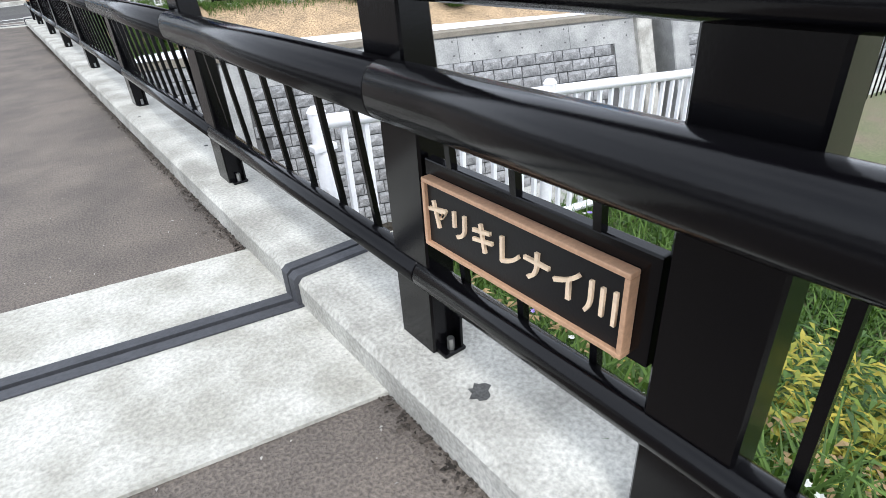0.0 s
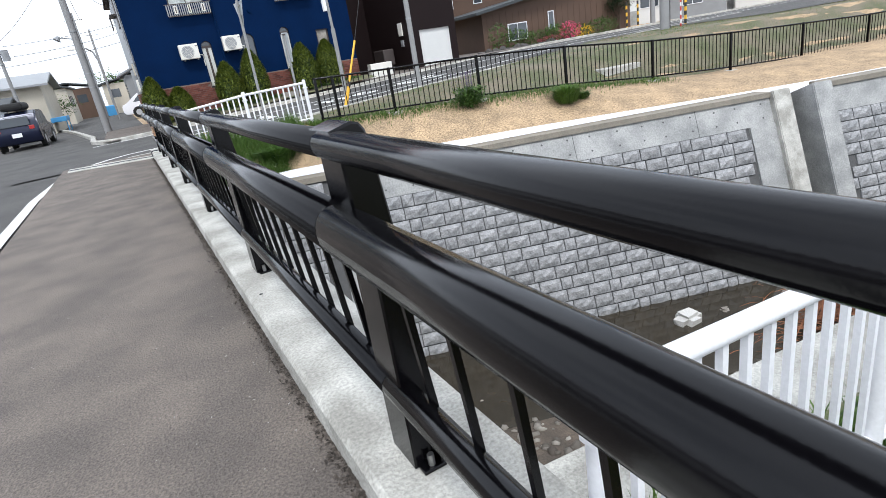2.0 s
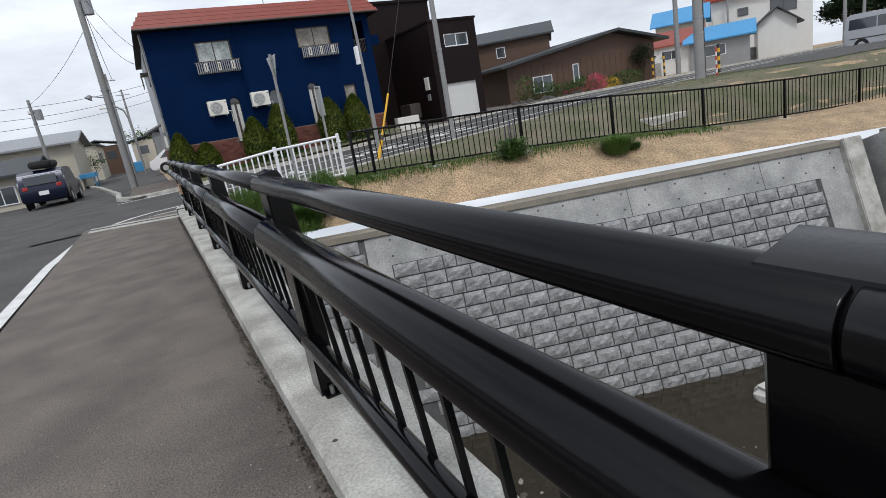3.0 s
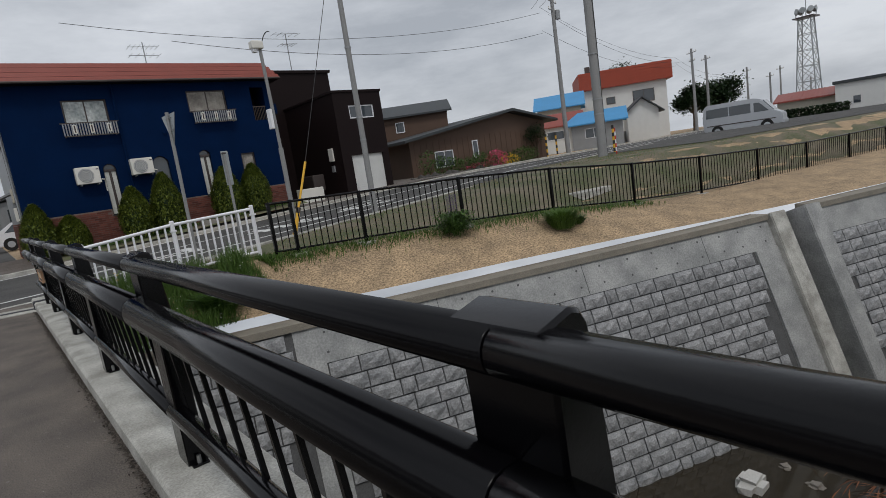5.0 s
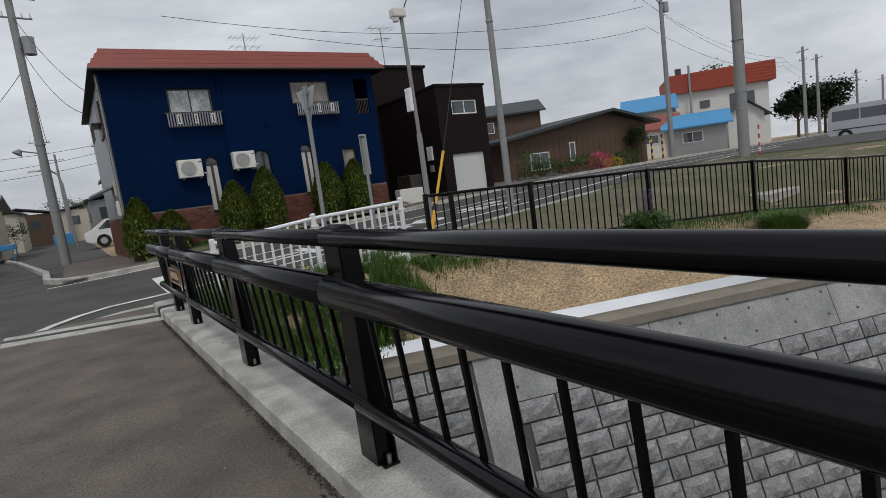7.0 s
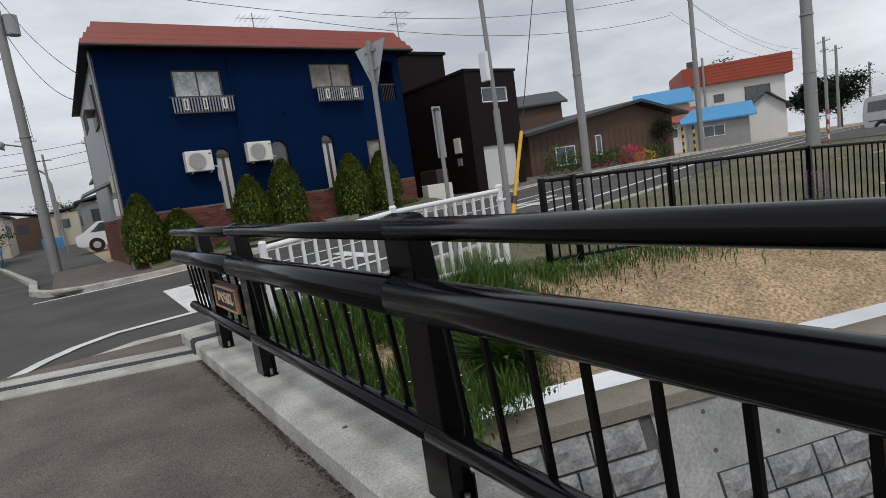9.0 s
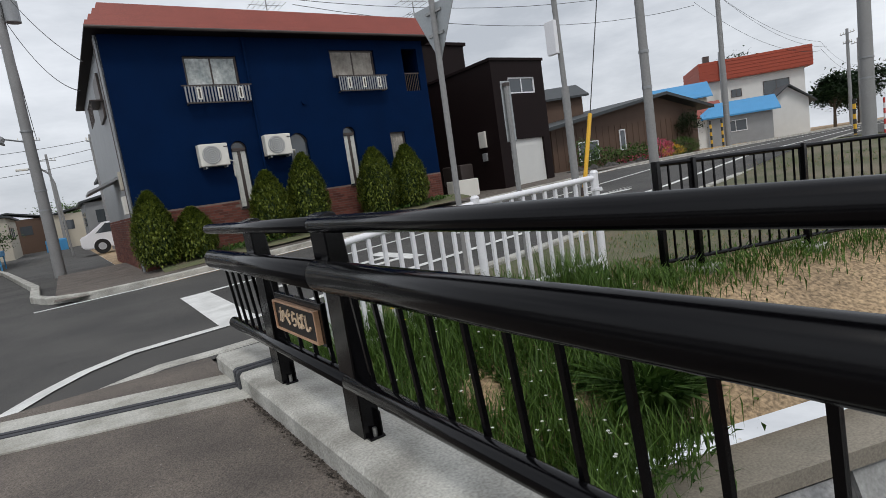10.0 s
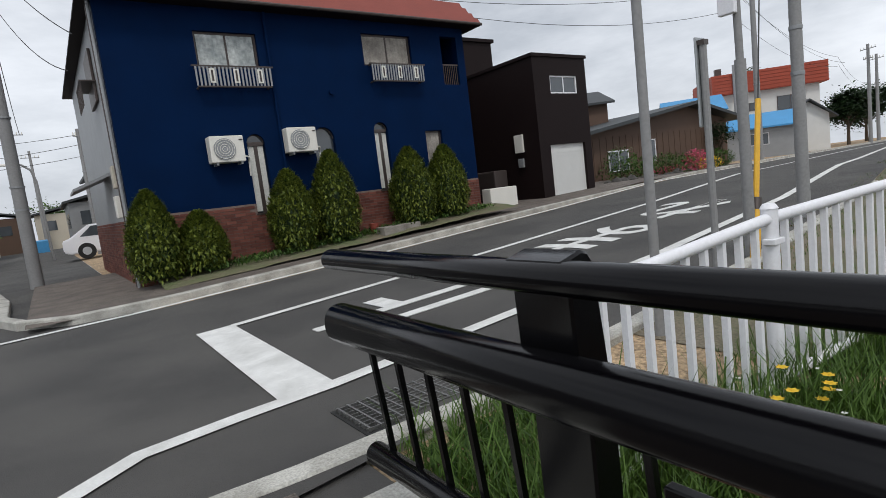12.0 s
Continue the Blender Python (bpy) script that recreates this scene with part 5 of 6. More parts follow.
# ---- steel lattice tower ----
tw = thing("lattice_tower", "steel lattice tower with loudspeakers on top", "tower", at=(92, 33.5, 0.5))
H, B, T2 = 13.0, 1.35, 0.75
def corner(i, k):
    w = B + (T2 - B) * k
    sx, sy = ((-1, -1), (1, -1), (1, 1), (-1, 1))[i % 4]
    return (sx * w, sy * w, H * k)
for i in range(4):
    part("leg", tube([corner(i, 0), corner(i, 1)], 0.09, 6), M_SIGNBACK, tw)
for j in range(6):
    for i in range(4):
        part("brace", tube([corner(i, j / 6), corner(i + 1, (j + 1) / 6)], 0.045, 4), M_SIGNBACK, tw)
        part("brace", tube([corner(i + 1, j / 6), corner(i, (j + 1) / 6)], 0.045, 4), M_SIGNBACK, tw)
        part("ring", tube([corner(i, j / 6), corner(i + 1, j / 6)], 0.045, 4), M_SIGNBACK, tw)
part("platform", box(-1.3, -1.3, H, 1.3, 1.3, H + 0.15), M_FRAME, tw)
for a in range(8):
    c, s_ = math.cos(a * math.pi / 4), math.sin(a * math.pi / 4)
    part("loudspeaker", tube([(c * 0.5, s_ * 0.5, H + 1.0), (c * 1.3, s_ * 1.3, H + 1.0)], 0.12, 10, r2=0.4), M_SIGNBACK, tw)
    part("guard_bar", tube([(c * 1.3, s_ * 1.3, H + 0.15), (c * 1.3, s_ * 1.3, H + 0.9)], 0.03, 4), M_SIGNBACK, tw)
part("mast", tube([(0, 0, H), (0, 0, H + 2.6)], 0.06, 6), M_SIGNBACK, tw)


# ---- trees and garden ----
def tree(x, y, z, h, spread, seed, mats, label, leaf_size=0.3, n=2200):
    rnd = random.Random(seed)
    t = thing("tree", label, "tree", at=(x, y, z))
    bm = tube([(0, 0, -0.3), (0.1, 0, h * 0.35), (0.05, 0.1, h * 0.75)], h * 0.035, 8, r2=h * 0.012)
    limbs = []
    for k in range(9):
        a = rnd.uniform(0, 6.28)
        z0 = h * rnd.uniform(0.28, 0.65)
        e = Vector((math.cos(a) * spread * rnd.uniform(0.5, 0.85), math.sin(a) * spread * rnd.uniform(0.5, 0.85), min(h * 0.92, z0 + h * rnd.uniform(0.12, 0.35))))
        tube([(0.05, 0, z0), Vector((0.05, 0, z0)).lerp(e, 0.5) + Vector((0, 0, 0.1)), e], h * 0.014, 6, bm, h * 0.004)
        limbs.append(e)
    limbs.append(Vector((0, 0, h * 0.9)))
    part("trunk", bm, M_BARK, t)
    items = []
    for _ in range(n):
        c = rnd.choice(limbs)
        p = c + Vector((rnd.gauss(0, 1), rnd.gauss(0, 1), rnd.gauss(0, 0.8))) * spread * 0.23
        items.append((p, (rnd.gauss(0, leaf_size * 0.6), rnd.gauss(0, leaf_size * 0.6), rnd.gauss(0.05, leaf_size * 0.4)), leaf_size * 0.6, 0.2))
    blades("crown", items, mats, t)


tree(85, 42, 0.4, 6.2, 3.4, 11, L_DARK, "dark green dense conifer-like tree by the road", 0.4, 3500)
tree(66.0, 37.3, 0.4, 5.4, 1.9, 12, L_DARK, "dark green trimmed tree beside the porch", 0.42, 4200)
tree(74.5, 38.2, 0.4, 5.8, 2.4, 13, L_DARK, "dark green trimmed tree beside the road", 0.45, 4200)
tree(70, 50, 1, 10, 3.0, 15, L_DARK, "dark tree behind the orange-roofed house", 0.4, 2000)
tree(44.5, 38.6, 0.5, 2.5, 1.3, 14, L_HERB, "light green garden tree before the blue roof", 0.2, 1500)
tree(-5.3, 56, -0.3, 2.6, 1.6, 16, L_HERB, "green street-side tree with a reddish tinge", 0.2, 1200)
tree(-0.5, 88, -0.3, 5.0, 2.2, 17, L_HERB, "green tree far down the street", 0.35, 1200)
tree(31.0, 31.5, 0.4, 2.6, 0.9, 18, L_DARK, "layered dark topiary pine beside the driveway", 0.16, 1400)


def bush(x, y, z, r, h, seed, material, label, n=500, size=0.12, category="shrub", name="shrub"):
    rnd = random.Random(seed)
    t = thing(name, label, category, at=(x, y, z))
    part("stem", tube([(0, 0, -0.1), (0, 0, h * 0.6)], 0.03, 6, r2=0.01), M_BARK, t)
    items = []
    for _ in range(n):
        d = Vector((rnd.gauss(0, 1), rnd.gauss(0, 1), rnd.gauss(0, 1))).normalized() * rnd.uniform(0.55, 1.0) ** 0.5
        p = Vector((d.x * r, d.y * r, h * 0.5 + d.z * h * 0.5))
        items.append((p, (d.x * size + rnd.gauss(0, size * 0.4), d.y * size + rnd.gauss(0, size * 0.4), rnd.gauss(size * 0.4, size * 0.4)), size * 0.5, 0.25))
    blades("leaves", items, material, t)


G = 0.35
for i, (x, y, r, h) in enumerate(((19.0, 27.9, 0.7, 1.6), (20.6, 28.3, 0.9, 1.1), (22.0, 28.5, 1.1, 0.9), (23.2, 29.2, 0.9, 1.0), (21.5, 30.5, 1.0, 1.3), (26.2, 30.2, 0.9, 0.9), (27.4, 29.8, 1.0, 1.0), (28.6, 30.4, 0.9, 1.1), (25.0, 31.0, 0.9, 1.2))):
    bush(x, y, G, r, h, 60 + i, L_HERB, "leafy green garden shrub before the brown house", 420, 0.16)
bush(24.2, 28.8, G, 0.65, 1.15, 80, L_PINK, "crimson flowering garden bush", 420, 0.14, "flowering bush")
bush(23.0, 28.3, G, 0.8, 0.5, 81, L_PINK, "low pink flowering ground cover", 380, 0.12, "flowering bush")
bush(25.5, 29.0, G, 0.6, 0.75, 82, L_YELLOW, "yellow flowering garden plant", 260, 0.12, "flowering bush")
gr = thing("garden_rocks", "dark rough stones edging the garden", "rocks", kind="stuff")
bm = bmesh.new()
rnd = random.Random(8)
for k in range(26):
    m = Matrix.Translation((16.8 + k * 0.24, 27.0 + 0.25 * rnd.random(), 0.35)) @ Matrix.Rotation(rnd.uniform(0, 6), 4, 'Z') @ Matrix.Diagonal((rnd.uniform(0.2, 0.4), rnd.uniform(0.2, 0.35), rnd.uniform(0.15, 0.4), 1))
    r = bmesh.ops.create_icosphere(bm, subdivisions=2, radius=1, matrix=m)
    for v in r["verts"]:
        v.co += Vector((noise.noise(v.co * 3), noise.noise(v.co * 3 + Vector((5, 0, 0))), noise.noise(v.co * 3 + Vector((0, 7, 0))))) * 0.1
part("rocks", bm, mat("dark_rock", (0.07, 0.065, 0.06), 0.9, 0, 0.3, 3, 30, 0.6), gr)
# ---- road lettering and grating ----
for ch, x in (("止", 2.6), ("ま", 6.3), ("れ", 9.2)):
    y = 18.35 + 0.115 * x
    m = Matrix.Translation((x, y, rise(x) + 0.001)) @ Matrix.Rotation(-0.04, 4, 'Y') @ Matrix(((0, -1, 0, 0), (1, 0, 0, 0), (0, 0, 1, 0), (0, 0, 0, 1))) @ Matrix.Diagonal((0.8, 1.35, 1, 1))
    lt = letters(ch, 1.9, 0.004, m, M_PAINT, None, "road_lettering")
    tagged(lt, "white painted lettering on the asphalt road", "road marking", kind="structure")
gt = thing("drain_grating", "galvanised steel drain grating at the road edge", "grating", kind="structure")
for k in range(13):
    part("bar", box(0.45 + 0.07 * k, 16.18, -0.16, 0.462 + 0.07 * k, 16.62, -0.098), M_STEEL, gt)
for k in range(9):
    part("cross_bar", box(0.44, 16.19 + 0.052 * k, -0.15, 1.32, 16.197 + 0.052 * k, -0.102), M_STEEL, gt)
part("pit", box(0.42, 16.15, -0.35, 1.34, 16.65, -0.122), M_TYRE, gt)

# ---- river stones and driftwood ----
def stone_field(name, label, n, place, size, material, seed):
    rnd = random.Random(seed)
    base = bmesh.new()
    bmesh.ops.create_icosphere(base, subdivisions=1, radius=1)
    bv = np.array([tuple(v.co) for v in base.verts])
    bf = [[v.index for v in f.verts] for f in base.faces]
    base.free()
    vs, fs = [], []
    for _ in range(n):
        p, s = place(rnd), rnd.uniform(*size) * (2.2 if rnd.random() < 0.06 else 1)
        a = rnd.uniform(0, 6.28)
        sc = np.array([s * rnd.uniform(0.7, 1.4), s * rnd.uniform(0.6, 1.0), s * rnd.uniform(0.4, 0.75)])
        q = bv * (1 + 0.18 * np.array([[rnd.uniform(-1, 1)] for _ in bv])) * sc
        q = q @ np.array([[math.cos(a), math.sin(a), 0], [-math.sin(a), math.cos(a), 0], [0, 0, 1]]) + np.array(p)
        k = len(vs)
        vs += [tuple(v) for v in q]
        fs += [tuple(i + k for i in f) for f in bf]
    me = bpy.data.meshes.new(name)
    me.from_pydata(vs, [], fs)
    me.materials.append(material)
    ob = new(name, me)
    ob.data.shade_smooth()
    return tagged(ob, label, "stones", kind="stuff")


def bar_z(x, y):
    d = wall_y(x) - 1.95 - y
    return -5.0 + 0.34 * step(2.2, 4.2, d) + 0.05 * noise.noise((x, y, 3))


sheet("gravel_bar", 60, 24, lambda u, v: (lambda x: (x, wall_y(x) - 1.9 - 7.5 * v, bar_z(x, wall_y(x) - 1.9 - 7.5 * v)))(1 + 32 * u), mat("dark_river_gravel", (0.13, 0.10, 0.075), 0.95, 0, 0.4, 3, 45, 0.9, (0.06, 0.05, 0.04), 0.6), "dark wet gravel bar in the river", "river bed")


def on_bar(rnd):
    x = rnd.uniform(2, 19)
    y = wall_y(x) - 1.95 - rnd.uniform(2.2, 7.2) if rnd.random() < 0.86 else wall_y(x) - 1.95 - rnd.uniform(0.8, 2.4)
    return (x, y, bar_z(x, y))


M_PEBBLE = leaf("pebble_tones", (0.10, 0.085, 0.07), (0.42, 0.39, 0.34), 0.85)
stone_field("river_stones", "grey and brown cobbles on the river bed", 2600, on_bar, (0.035, 0.10), M_PEBBLE, 21)
for i, (x, y, s) in enumerate(((8.4, 7.65, 0.30), (9.3, 7.45, 0.13), (9.0, 6.9, 0.14), (7.7, 6.8, 0.13), (10.0, 6.2, 0.16), (10.8, 7.0, 0.13))):
    bm = bmesh.new()
    bmesh.ops.create_cube(bm, size=2)
    bmesh.ops.bevel(bm, geom=bm.edges[:], offset=0.5, segments=2, affect='EDGES')
    for v in bm.verts:
        v.co = Vector((v.co.x * s, v.co.y * s * 0.75, v.co.z * s * 0.6)) + Vector([noise.noise(v.co * 1.3 + Vector((i, k * 3, 0))) * s * 0.22 for k in range(3)])
    b = part("boulder", bm, M_PALE if i == 0 else M_STONE)
    b.matrix_world = pose(x, y, bar_z(x, y) + s * 0.3, 0, 0, 40 * i)
    smooth(b, 30)
    tagged(b, "pale angular boulder lying in the river" if i == 0 else "grey rounded boulder lying in the river", "boulder")
rnd = random.Random(31)
items = []
for _ in range(1500):
    a = rnd.gauss(-0.4, 0.5)
    items.append(((10.8 + rnd.gauss(0, 1.1), 5.9 + rnd.gauss(0, 0.35), -4.72 + rnd.uniform(0, 0.3)), (0.5 * math.cos(a), 0.5 * math.sin(a), rnd.gauss(0.05, 0.1)), 0.022, 0.1))
blades("driftwood", items, leaf("twig_tones", (0.12, 0.045, 0.025), (0.33, 0.14, 0.07), 0.9), None, "tangled red-brown dead twigs on the gravel", "driftwood", "stuff")

# ---- grass and weeds ----
sheet("verge", 60, 14, lambda u, v: (lambda x, y0, y1: (x, y0 + (y1 - y0) * v, land(x, y0 + (y1 - y0) * v) + 0.008))(2.6 + 34 * u, fence_y(2.6 + 34 * u) + 0.35 + 0.3 * noise.noise((u * 30, 0, 3)), 15.9 + bend(2.6 + 34 * u)), M_VERGE, "grey-brown gravelly verge with thin grass", "verge")
def tuft_field(name, label, n, place, h, w, material, seed, lean=0.35, category="grass", droop=0.25):
    rnd = random.Random(seed)
    items = []
    for _ in range(n):
        p = place(rnd)
        hh = rnd.uniform(*h) * (1.3 if rnd.random() < 0.1 else 1)
        items.append((p, (rnd.gauss(0, lean) * hh, rnd.gauss(0, lean) * hh, hh), rnd.uniform(0.7, 1.3) * w, droop))
    return blades(name, items, material, None, label, category, "stuff")


def flowers(name, label, n, place, z, r, material, seed, category="flowers"):
    rnd = random.Random(seed)
    items = []
    for _ in range(n):
        x, y, g = place(rnd)
        hh = rnd.uniform(*z)
        for k in range(7):
            a = k * 0.9
            items.append(((x, y, g + hh), (r * math.cos(a), r * math.sin(a), r * 0.35), r * 0.7, 0.1))
    return blades(name, items, material, None, label, category, "stuff")


def end_bank(rnd):
    x = 0.34 + 2.7 * rnd.random() ** 1.3
    y = rnd.uniform(12.75 + 0.35 * max(x - 1.2, 0), 15.0) + 0.15 * rnd.gauss(0, 1) - 0.1 * x
    if noise.noise((x * 2.2, y * 2.2, 5)) < -0.22:
        x = 0.34 + 0.3 * rnd.random()
    return (x, min(y, 15.6), land(x, max(y, wall_y(x) + 0.35)) - 0.02)


def strip(rnd):
    x = 3.3 + 9 * rnd.random() ** 1.6
    y = fence_y(x) + rnd.gauss(-0.15, 0.22)
    return (x, y, land(x, y) - 0.01)


def verge(rnd):
    x = 2.5 + 22 * rnd.random()
    y = fence_y(x) + 0.3 + (15.9 + bend(x) - fence_y(x)) * rnd.random()
    if noise.noise((x * 0.45, y * 0.45, 1)) < -0.12:
        y = fence_y(x) + 0.4 + 0.5 * rnd.random()
    return (x, y, land(x, y) - 0.01)


def bank(rnd):
    x = 3.5 + 12 * rnd.random()
    y = wall_y(x) + 0.5 + 1.3 * rnd.random()
    return (x, y, land(x, y) - 0.01)


def near_bank(rnd):
    x = 0.34 + 3.2 * rnd.random() ** 1.3
    y = -2.2 + (bank_y(x) + 2.1) * rnd.random()
    return (x, y, south(x, y) - 0.02)


tuft_field("tall_grass", "tall green grass beside the bridge end", 15000, end_bank, (0.10, 0.44), 0.008, L_GRASS, 51, 0.22)
def fence_foot(rnd):
    x = 0.36 + 1.1 * rnd.random()
    y = 14.7 + 1.15 * rnd.random()
    return (x, y, land(x, y) - 0.02)


tuft_field("tall_grass", "tall green grass at the foot of the white fence", 1500, fence_foot, (0.10, 0.38), 0.009, L_GRASS, 93, 0.3)
tuft_field("weeds", "low green weeds at the foot of the white fence", 1800, fence_foot, (0.03, 0.10), 0.028, L_HERB, 94, 0.8, "weeds")
tuft_field("weeds", "leafy green weeds and clover beside the railing", 14000, end_bank, (0.03, 0.10), 0.026, L_HERB, 52, 0.8, "weeds")
flowers("clover_flowers", "small white clover flowers among the grass", 170, end_bank, (0.14, 0.34), 0.014, L_WHITE, 53)
flowers("dandelions", "yellow dandelion flowers near the white fence", 14, lambda r: (1.0 + 0.8 * r.random(), 14.35 + 0.25 * r.random(), -0.25), (0.3, 0.5), 0.03, L_YELLOW, 54)
tuft_field("grass", "short green grass along the black fence", 4200, strip, (0.05, 0.18), 0.014, L_GRASS, 55)
tuft_field("grass", "patchy grass between the fence and the road", 16000, verge, (0.02, 0.07), 0.009, L_GRASS, 56)
tuft_field("grass", "patchy straw-coloured grass between the fence and the road", 9000, verge, (0.02, 0.06), 0.009, L_DRY, 66)
tuft_field("weeds", "sparse weeds on the sandy bank", 260, bank, (0.02, 0.07), 0.007, L_DRY, 57, 0.4, "weeds")
tuft_field("grass", "green grass on the near river bank", 12000, near_bank, (0.08, 0.3), 0.010, L_GRASS, 58)
tuft_field("weeds", "broad-leaved green weeds and clover on the near bank", 26000, near_bank, (0.03, 0.085), 0.030, L_HERB, 59, 0.8, "weeds")
flowers("daisies", "small white daisies on the near bank", 150, near_bank, (0.12, 0.26), 0.016, L_WHITE, 61)
flowers("violet_flowers", "small violet flowers on the near bank", 40, lambda r: (0.9 + 0.8 * r.random(), 0.3 + 0.9 * r.random(), -0.8), (0.22, 0.4), 0.018, leaf("violet_petals", (0.25, 0.16, 0.6), (0.4, 0.3, 0.75)), 62)


def clump(x, y, z, r, h, n, w, material, seed, label, name="grass_clump", category="plant"):
    rnd = random.Random(seed)
    items = []
    for _ in range(n):
        a, q = rnd.uniform(0, 6.28), rnd.random() ** 0.6
        px, py = x + r * q * 0.6 * math.cos(a), y + r * q * 0.6 * math.sin(a)
        hh = h * rnd.uniform(0.5, 1.05)
        items.append(((px, py, z), (r * q * math.cos(a) * 0.7 + rnd.gauss(0, 0.04), r * q * math.sin(a) * 0.7 + rnd.gauss(0, 0.04), hh), w * rnd.uniform(0.7, 1.3), 0.3))
    return blades(name, items, material, None, label, category)


clump(8.8, 11.3, land(8.8, 11.3) - 0.02, 0.42, 0.48, 900, 0.02, L_GRASS, 71, "bushy green grass clump on the sandy bank")
clump(9.25, 11.25, land(9.25, 11.25) - 0.02, 0.2, 0.22, 220, 0.03, L_HERB, 72, "small green weed on the sandy bank")
clump(2.2, 13.2, land(2.2, 13.2) - 0.02, 0.45, 0.4, 900, 0.035, L_HERB, 74, "leafy green clover clump at the bank edge")
lx, ly = 6.8, 12.45
lup = thing("lupin_plant", "tall lupin plant with faded violet flower spikes", "plant", at=(lx, ly, land(lx, ly) - 0.02))
rnd = random.Random(76)
for k in range(14):
    a, q = rnd.uniform(0, 6.28), rnd.uniform(0, 0.42)
    bx_, by_ = q * math.cos(a), q * math.sin(a)
    st = part("stalk", tube([(bx_ * 0.5, by_ * 0.5, 0), (bx_, by_, 0.5)], 0.01, 5), L_HERB, lup)
    items = [((bx_, by_, 0.42 + 0.42 * j / 40), (0.03 * math.cos(j * 2.4), 0.03 * math.sin(j * 2.4), 0.015), 0.022, 0.1) for j in range(40)]
    blades("flower_spike", items, L_VIOLET, st)
blades("leaves", [((rnd.gauss(0, 0.16), rnd.gauss(0, 0.16), rnd.uniform(0.05, 0.42)), (rnd.gauss(0, 0.1), rnd.gauss(0, 0.1), rnd.uniform(0.0, 0.1)), 0.04, 0.3) for _ in range(1100)], L_HERB, lup)
mug = thing("mugwort_plant", "feathery green and golden mugwort plant beside the kerb", "plant", at=(1.05, -0.35, south(1.05, -0.35) - 0.02))
rnd = random.Random(77)
for m_, n in ((L_GOLD, 2000), (L_HERB, 1500)):
    it = []
    for _ in range(n):
        px, py, pz = rnd.gauss(0, 0.2), rnd.gauss(0, 0.24), rnd.uniform(0.02, 0.42)
        a = rnd.uniform(0, 6.28)
        it.append(((px, py, pz), (0.07 * math.cos(a), 0.07 * math.sin(a), rnd.uniform(-0.01, 0.06)), 0.018, 0.3))
    blades("leaves", it, m_, mug)
rnd = random.Random(79)
blades("strap_leaves", [((1.15 + rnd.gauss(0, 0.25), 0.2 + rnd.gauss(0, 0.35), south(1.15, 0.2) - 0.02), (rnd.gauss(0, 0.12), rnd.gauss(0, 0.12), rnd.uniform(0.2, 0.42)), 0.02, 0.5) for _ in range(420)], L_GRASS, None, "strap-leaved iris clump behind the railing", "plant")
tuft_field("gravel_litter", "pale gravel and dry litter beside the kerb", 900, lambda r: (0.32 + 0.5 * r.random(), -1.5 + 2.5 * r.random(), south(0.5, 0) + 0.005), (0.005, 0.02), 0.02, L_DRY, 80, 2.0, "litter")
# weeds and low plants before the brick base
tuft_field("weeds", "low green weeds along the brick base", 1800, lambda r: (lambda x: (x, 24.75 + 0.9 * r.random(), bed_z(x) - 0.03))(1.6 + 7.5 * r.random()), (0.04, 0.16), 0.04, L_HERB, 81, 0.8, "weeds")
sheet("flower_bed", 30, 8, lambda u, v: (0.75 + 8.9 * u, 24.45 + 1.34 * v, bed_z(0.75 + 8.9 * u) - 0.12 * (1 - v) ** 2 + 0.03 * noise.noise((u * 14, v * 3, 2))), M_EARTH, "bare earth bed before the brick base", "earth bed")
ps = thing("paving_slab", "stacked grey stone slabs in the earth bed", "slab")
part("slab", box(5.5, 24.65, 0.2, 6.1, 25.05, 0.42, 0.02), M_STONE, ps)
part("slab", box(6.1, 24.75, 0.25, 6.6, 25.0, 0.42, 0.02), M_STONE, ps)
pot = thing("flower_pot", "small terracotta pot in the earth bed", "flower pot")
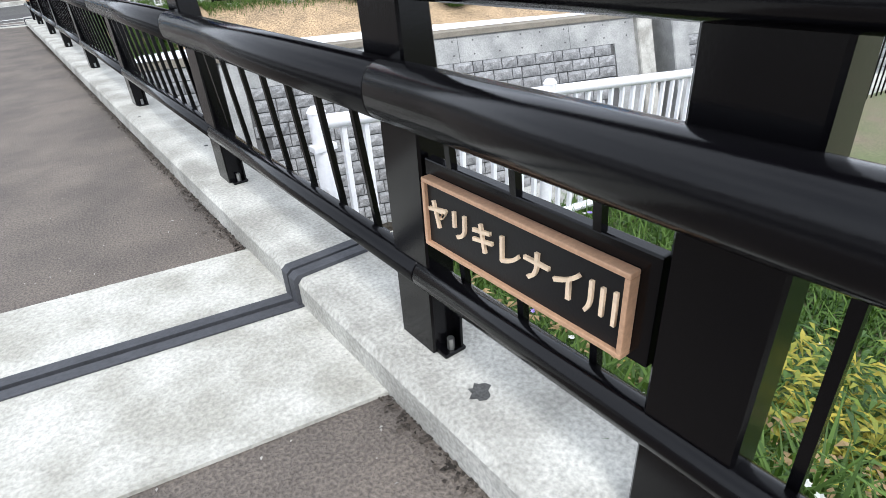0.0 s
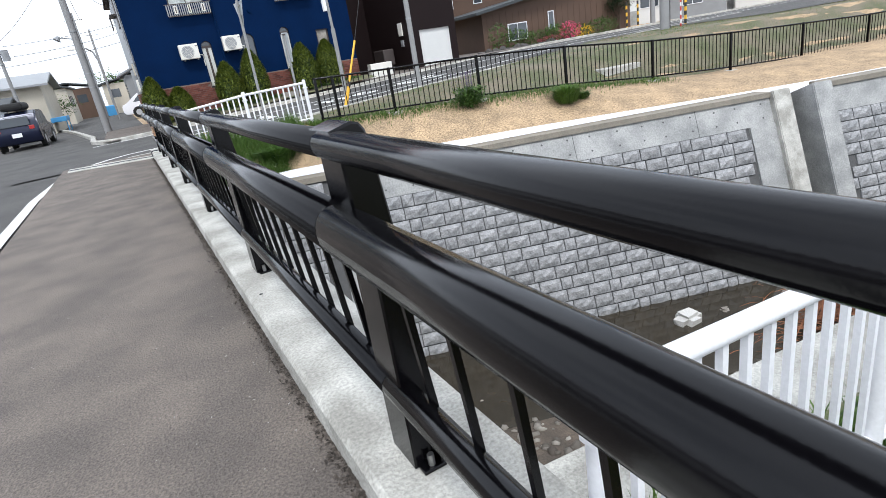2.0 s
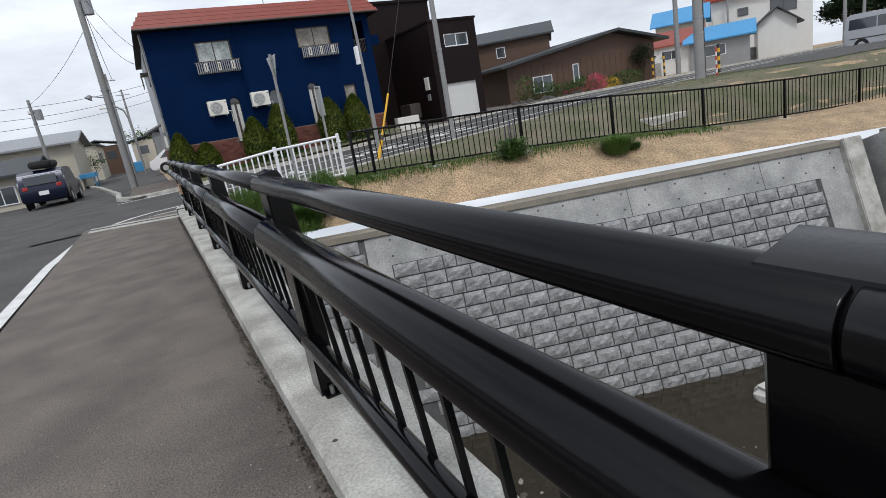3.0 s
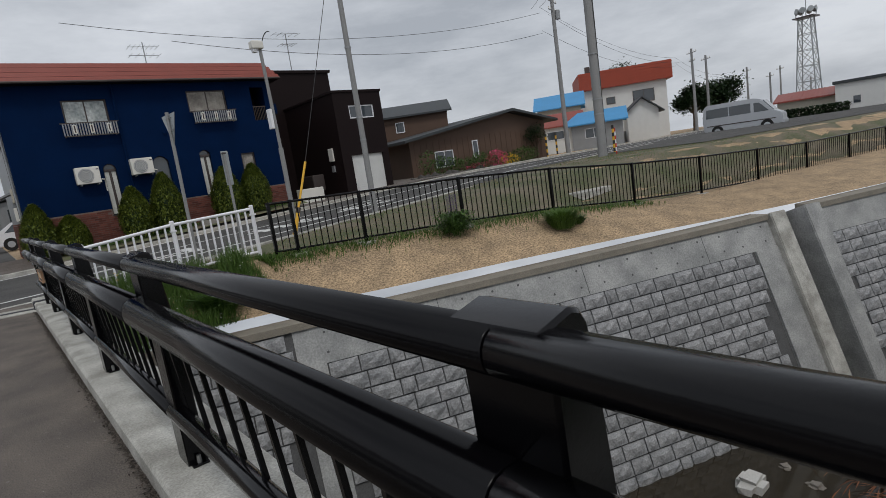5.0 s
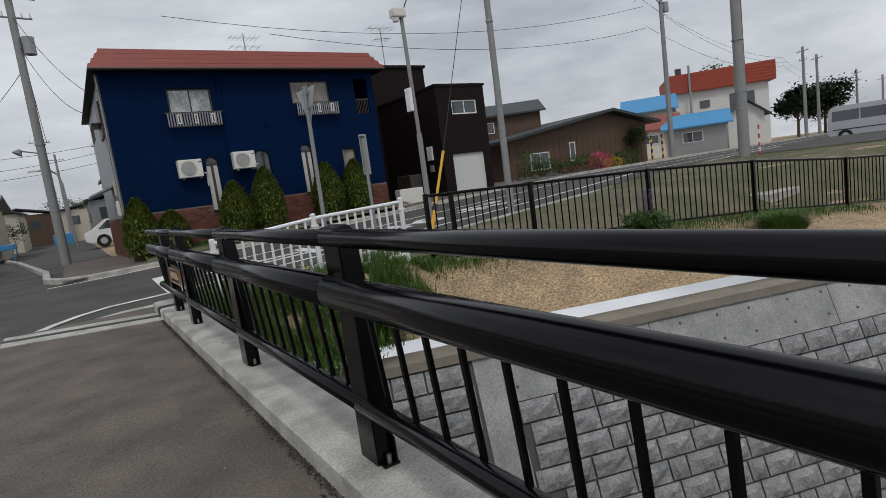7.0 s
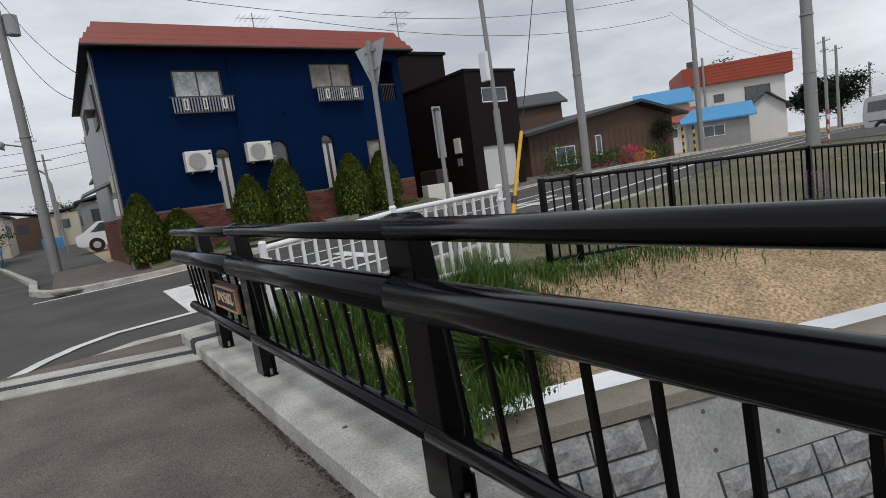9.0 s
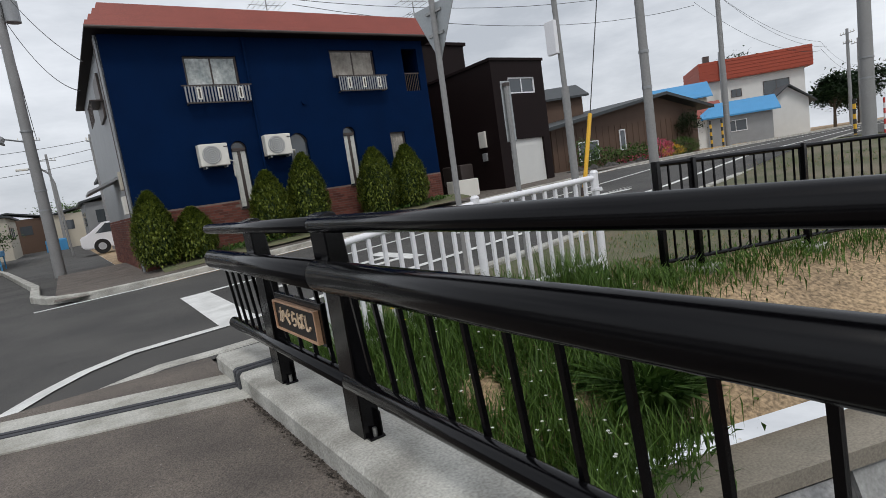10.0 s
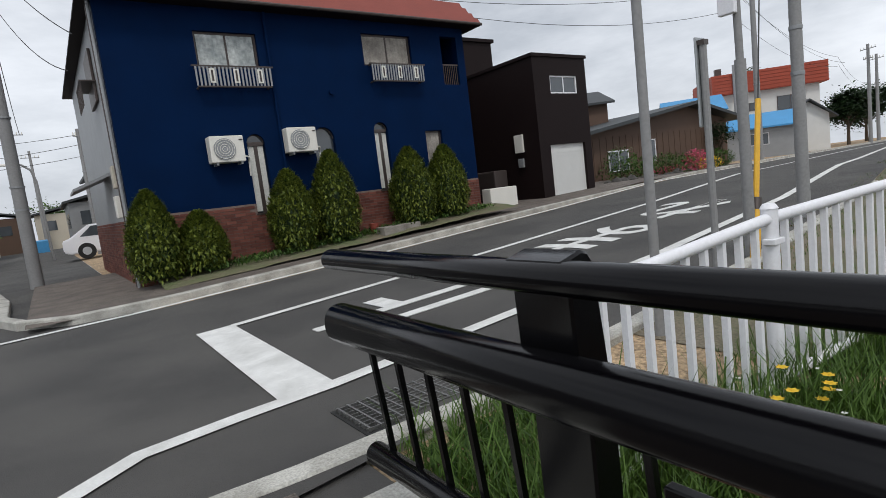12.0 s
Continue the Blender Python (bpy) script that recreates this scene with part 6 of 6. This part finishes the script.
smooth(part("pot", tube([(5.55, 25.2, 0.30), (5.55, 25.2, 0.52)], 0.08, 12, r2=0.12), M_ROOF, pot))
mh = part("utility_cover", box(11.6, 12.75, -0.7, 13.0, 13.45, land(12.3, 13.1) + 0.02, 0.02), M_CONC)
tagged(mh, "pale concrete utility cover in the grass verge", "cover")

# grit along the kerb foot, small patches and stains
tuft_field("kerb_grit", "dark grit and dirt along the kerb foot", 5200, lambda r: (-0.132 - abs(r.gauss(0, 0.022)), -1 + 15.5 * r.random(), -0.124), (0.003, 0.012), 0.012, leaf("grit_tones", (0.03, 0.026, 0.022), (0.12, 0.10, 0.085), 0.9), 91, 1.5, "grit")
tuft_field("loose_grit", "loose pale grit scattered on the footway", 900, lambda r: (-0.2 - 1.2 * r.random() ** 2, -1 + 15.5 * r.random(), -0.122), (0.002, 0.006), 0.006, leaf("pale_grit", (0.12, 0.11, 0.10), (0.45, 0.43, 0.40), 0.9), 92, 1.5, "grit")
M_SPOT = mat("dark_tar_spot", (0.07, 0.07, 0.068), 0.9, 0, 0.4, 30, 120, 0.5)
for x, y, rr in ((0.0, 0.20, 0.036), (0.1, 2.9, 0.016), (-0.06, 4.0, 0.012), (0.03, 11.9, 0.015)):
    rnd = random.Random(int(100 * y))
    ring = [(x + rr * rnd.uniform(0.55, 1.1) * math.cos(k * 0.45), y + rr * rnd.uniform(0.55, 1.1) * math.sin(k * 0.45)) for k in range(14)]
    tagged(part("tar_spot", prism(ring, 0.0005, 0.0025, "z"), M_SPOT), "dark tar spot on the pale kerb", "stain", kind="structure")

# ---- wall blocks ----
courses(0.35, NOTCH - 0.95, True)
courses(NOTCH + 1.25, 26, False)
courses(-2.9, -0.1, False, -0.12, 15)

# ---- the far side of the road, drawn in towards the bridge ----
DRAW_IN = Matrix.Translation((-0.8, 8, 1.1)) @ Matrix.Rotation(radians(-1.6), 4, 'Z') @ Matrix.Scale(0.94, 4) @ Matrix.Translation((0.8, -8, -1.1))
for ob in [o for o in scene.objects if o.parent is None and o.location.x > 23.0 and o not in (lb, van)]:
    ob.matrix_world = DRAW_IN @ ob.matrix_world
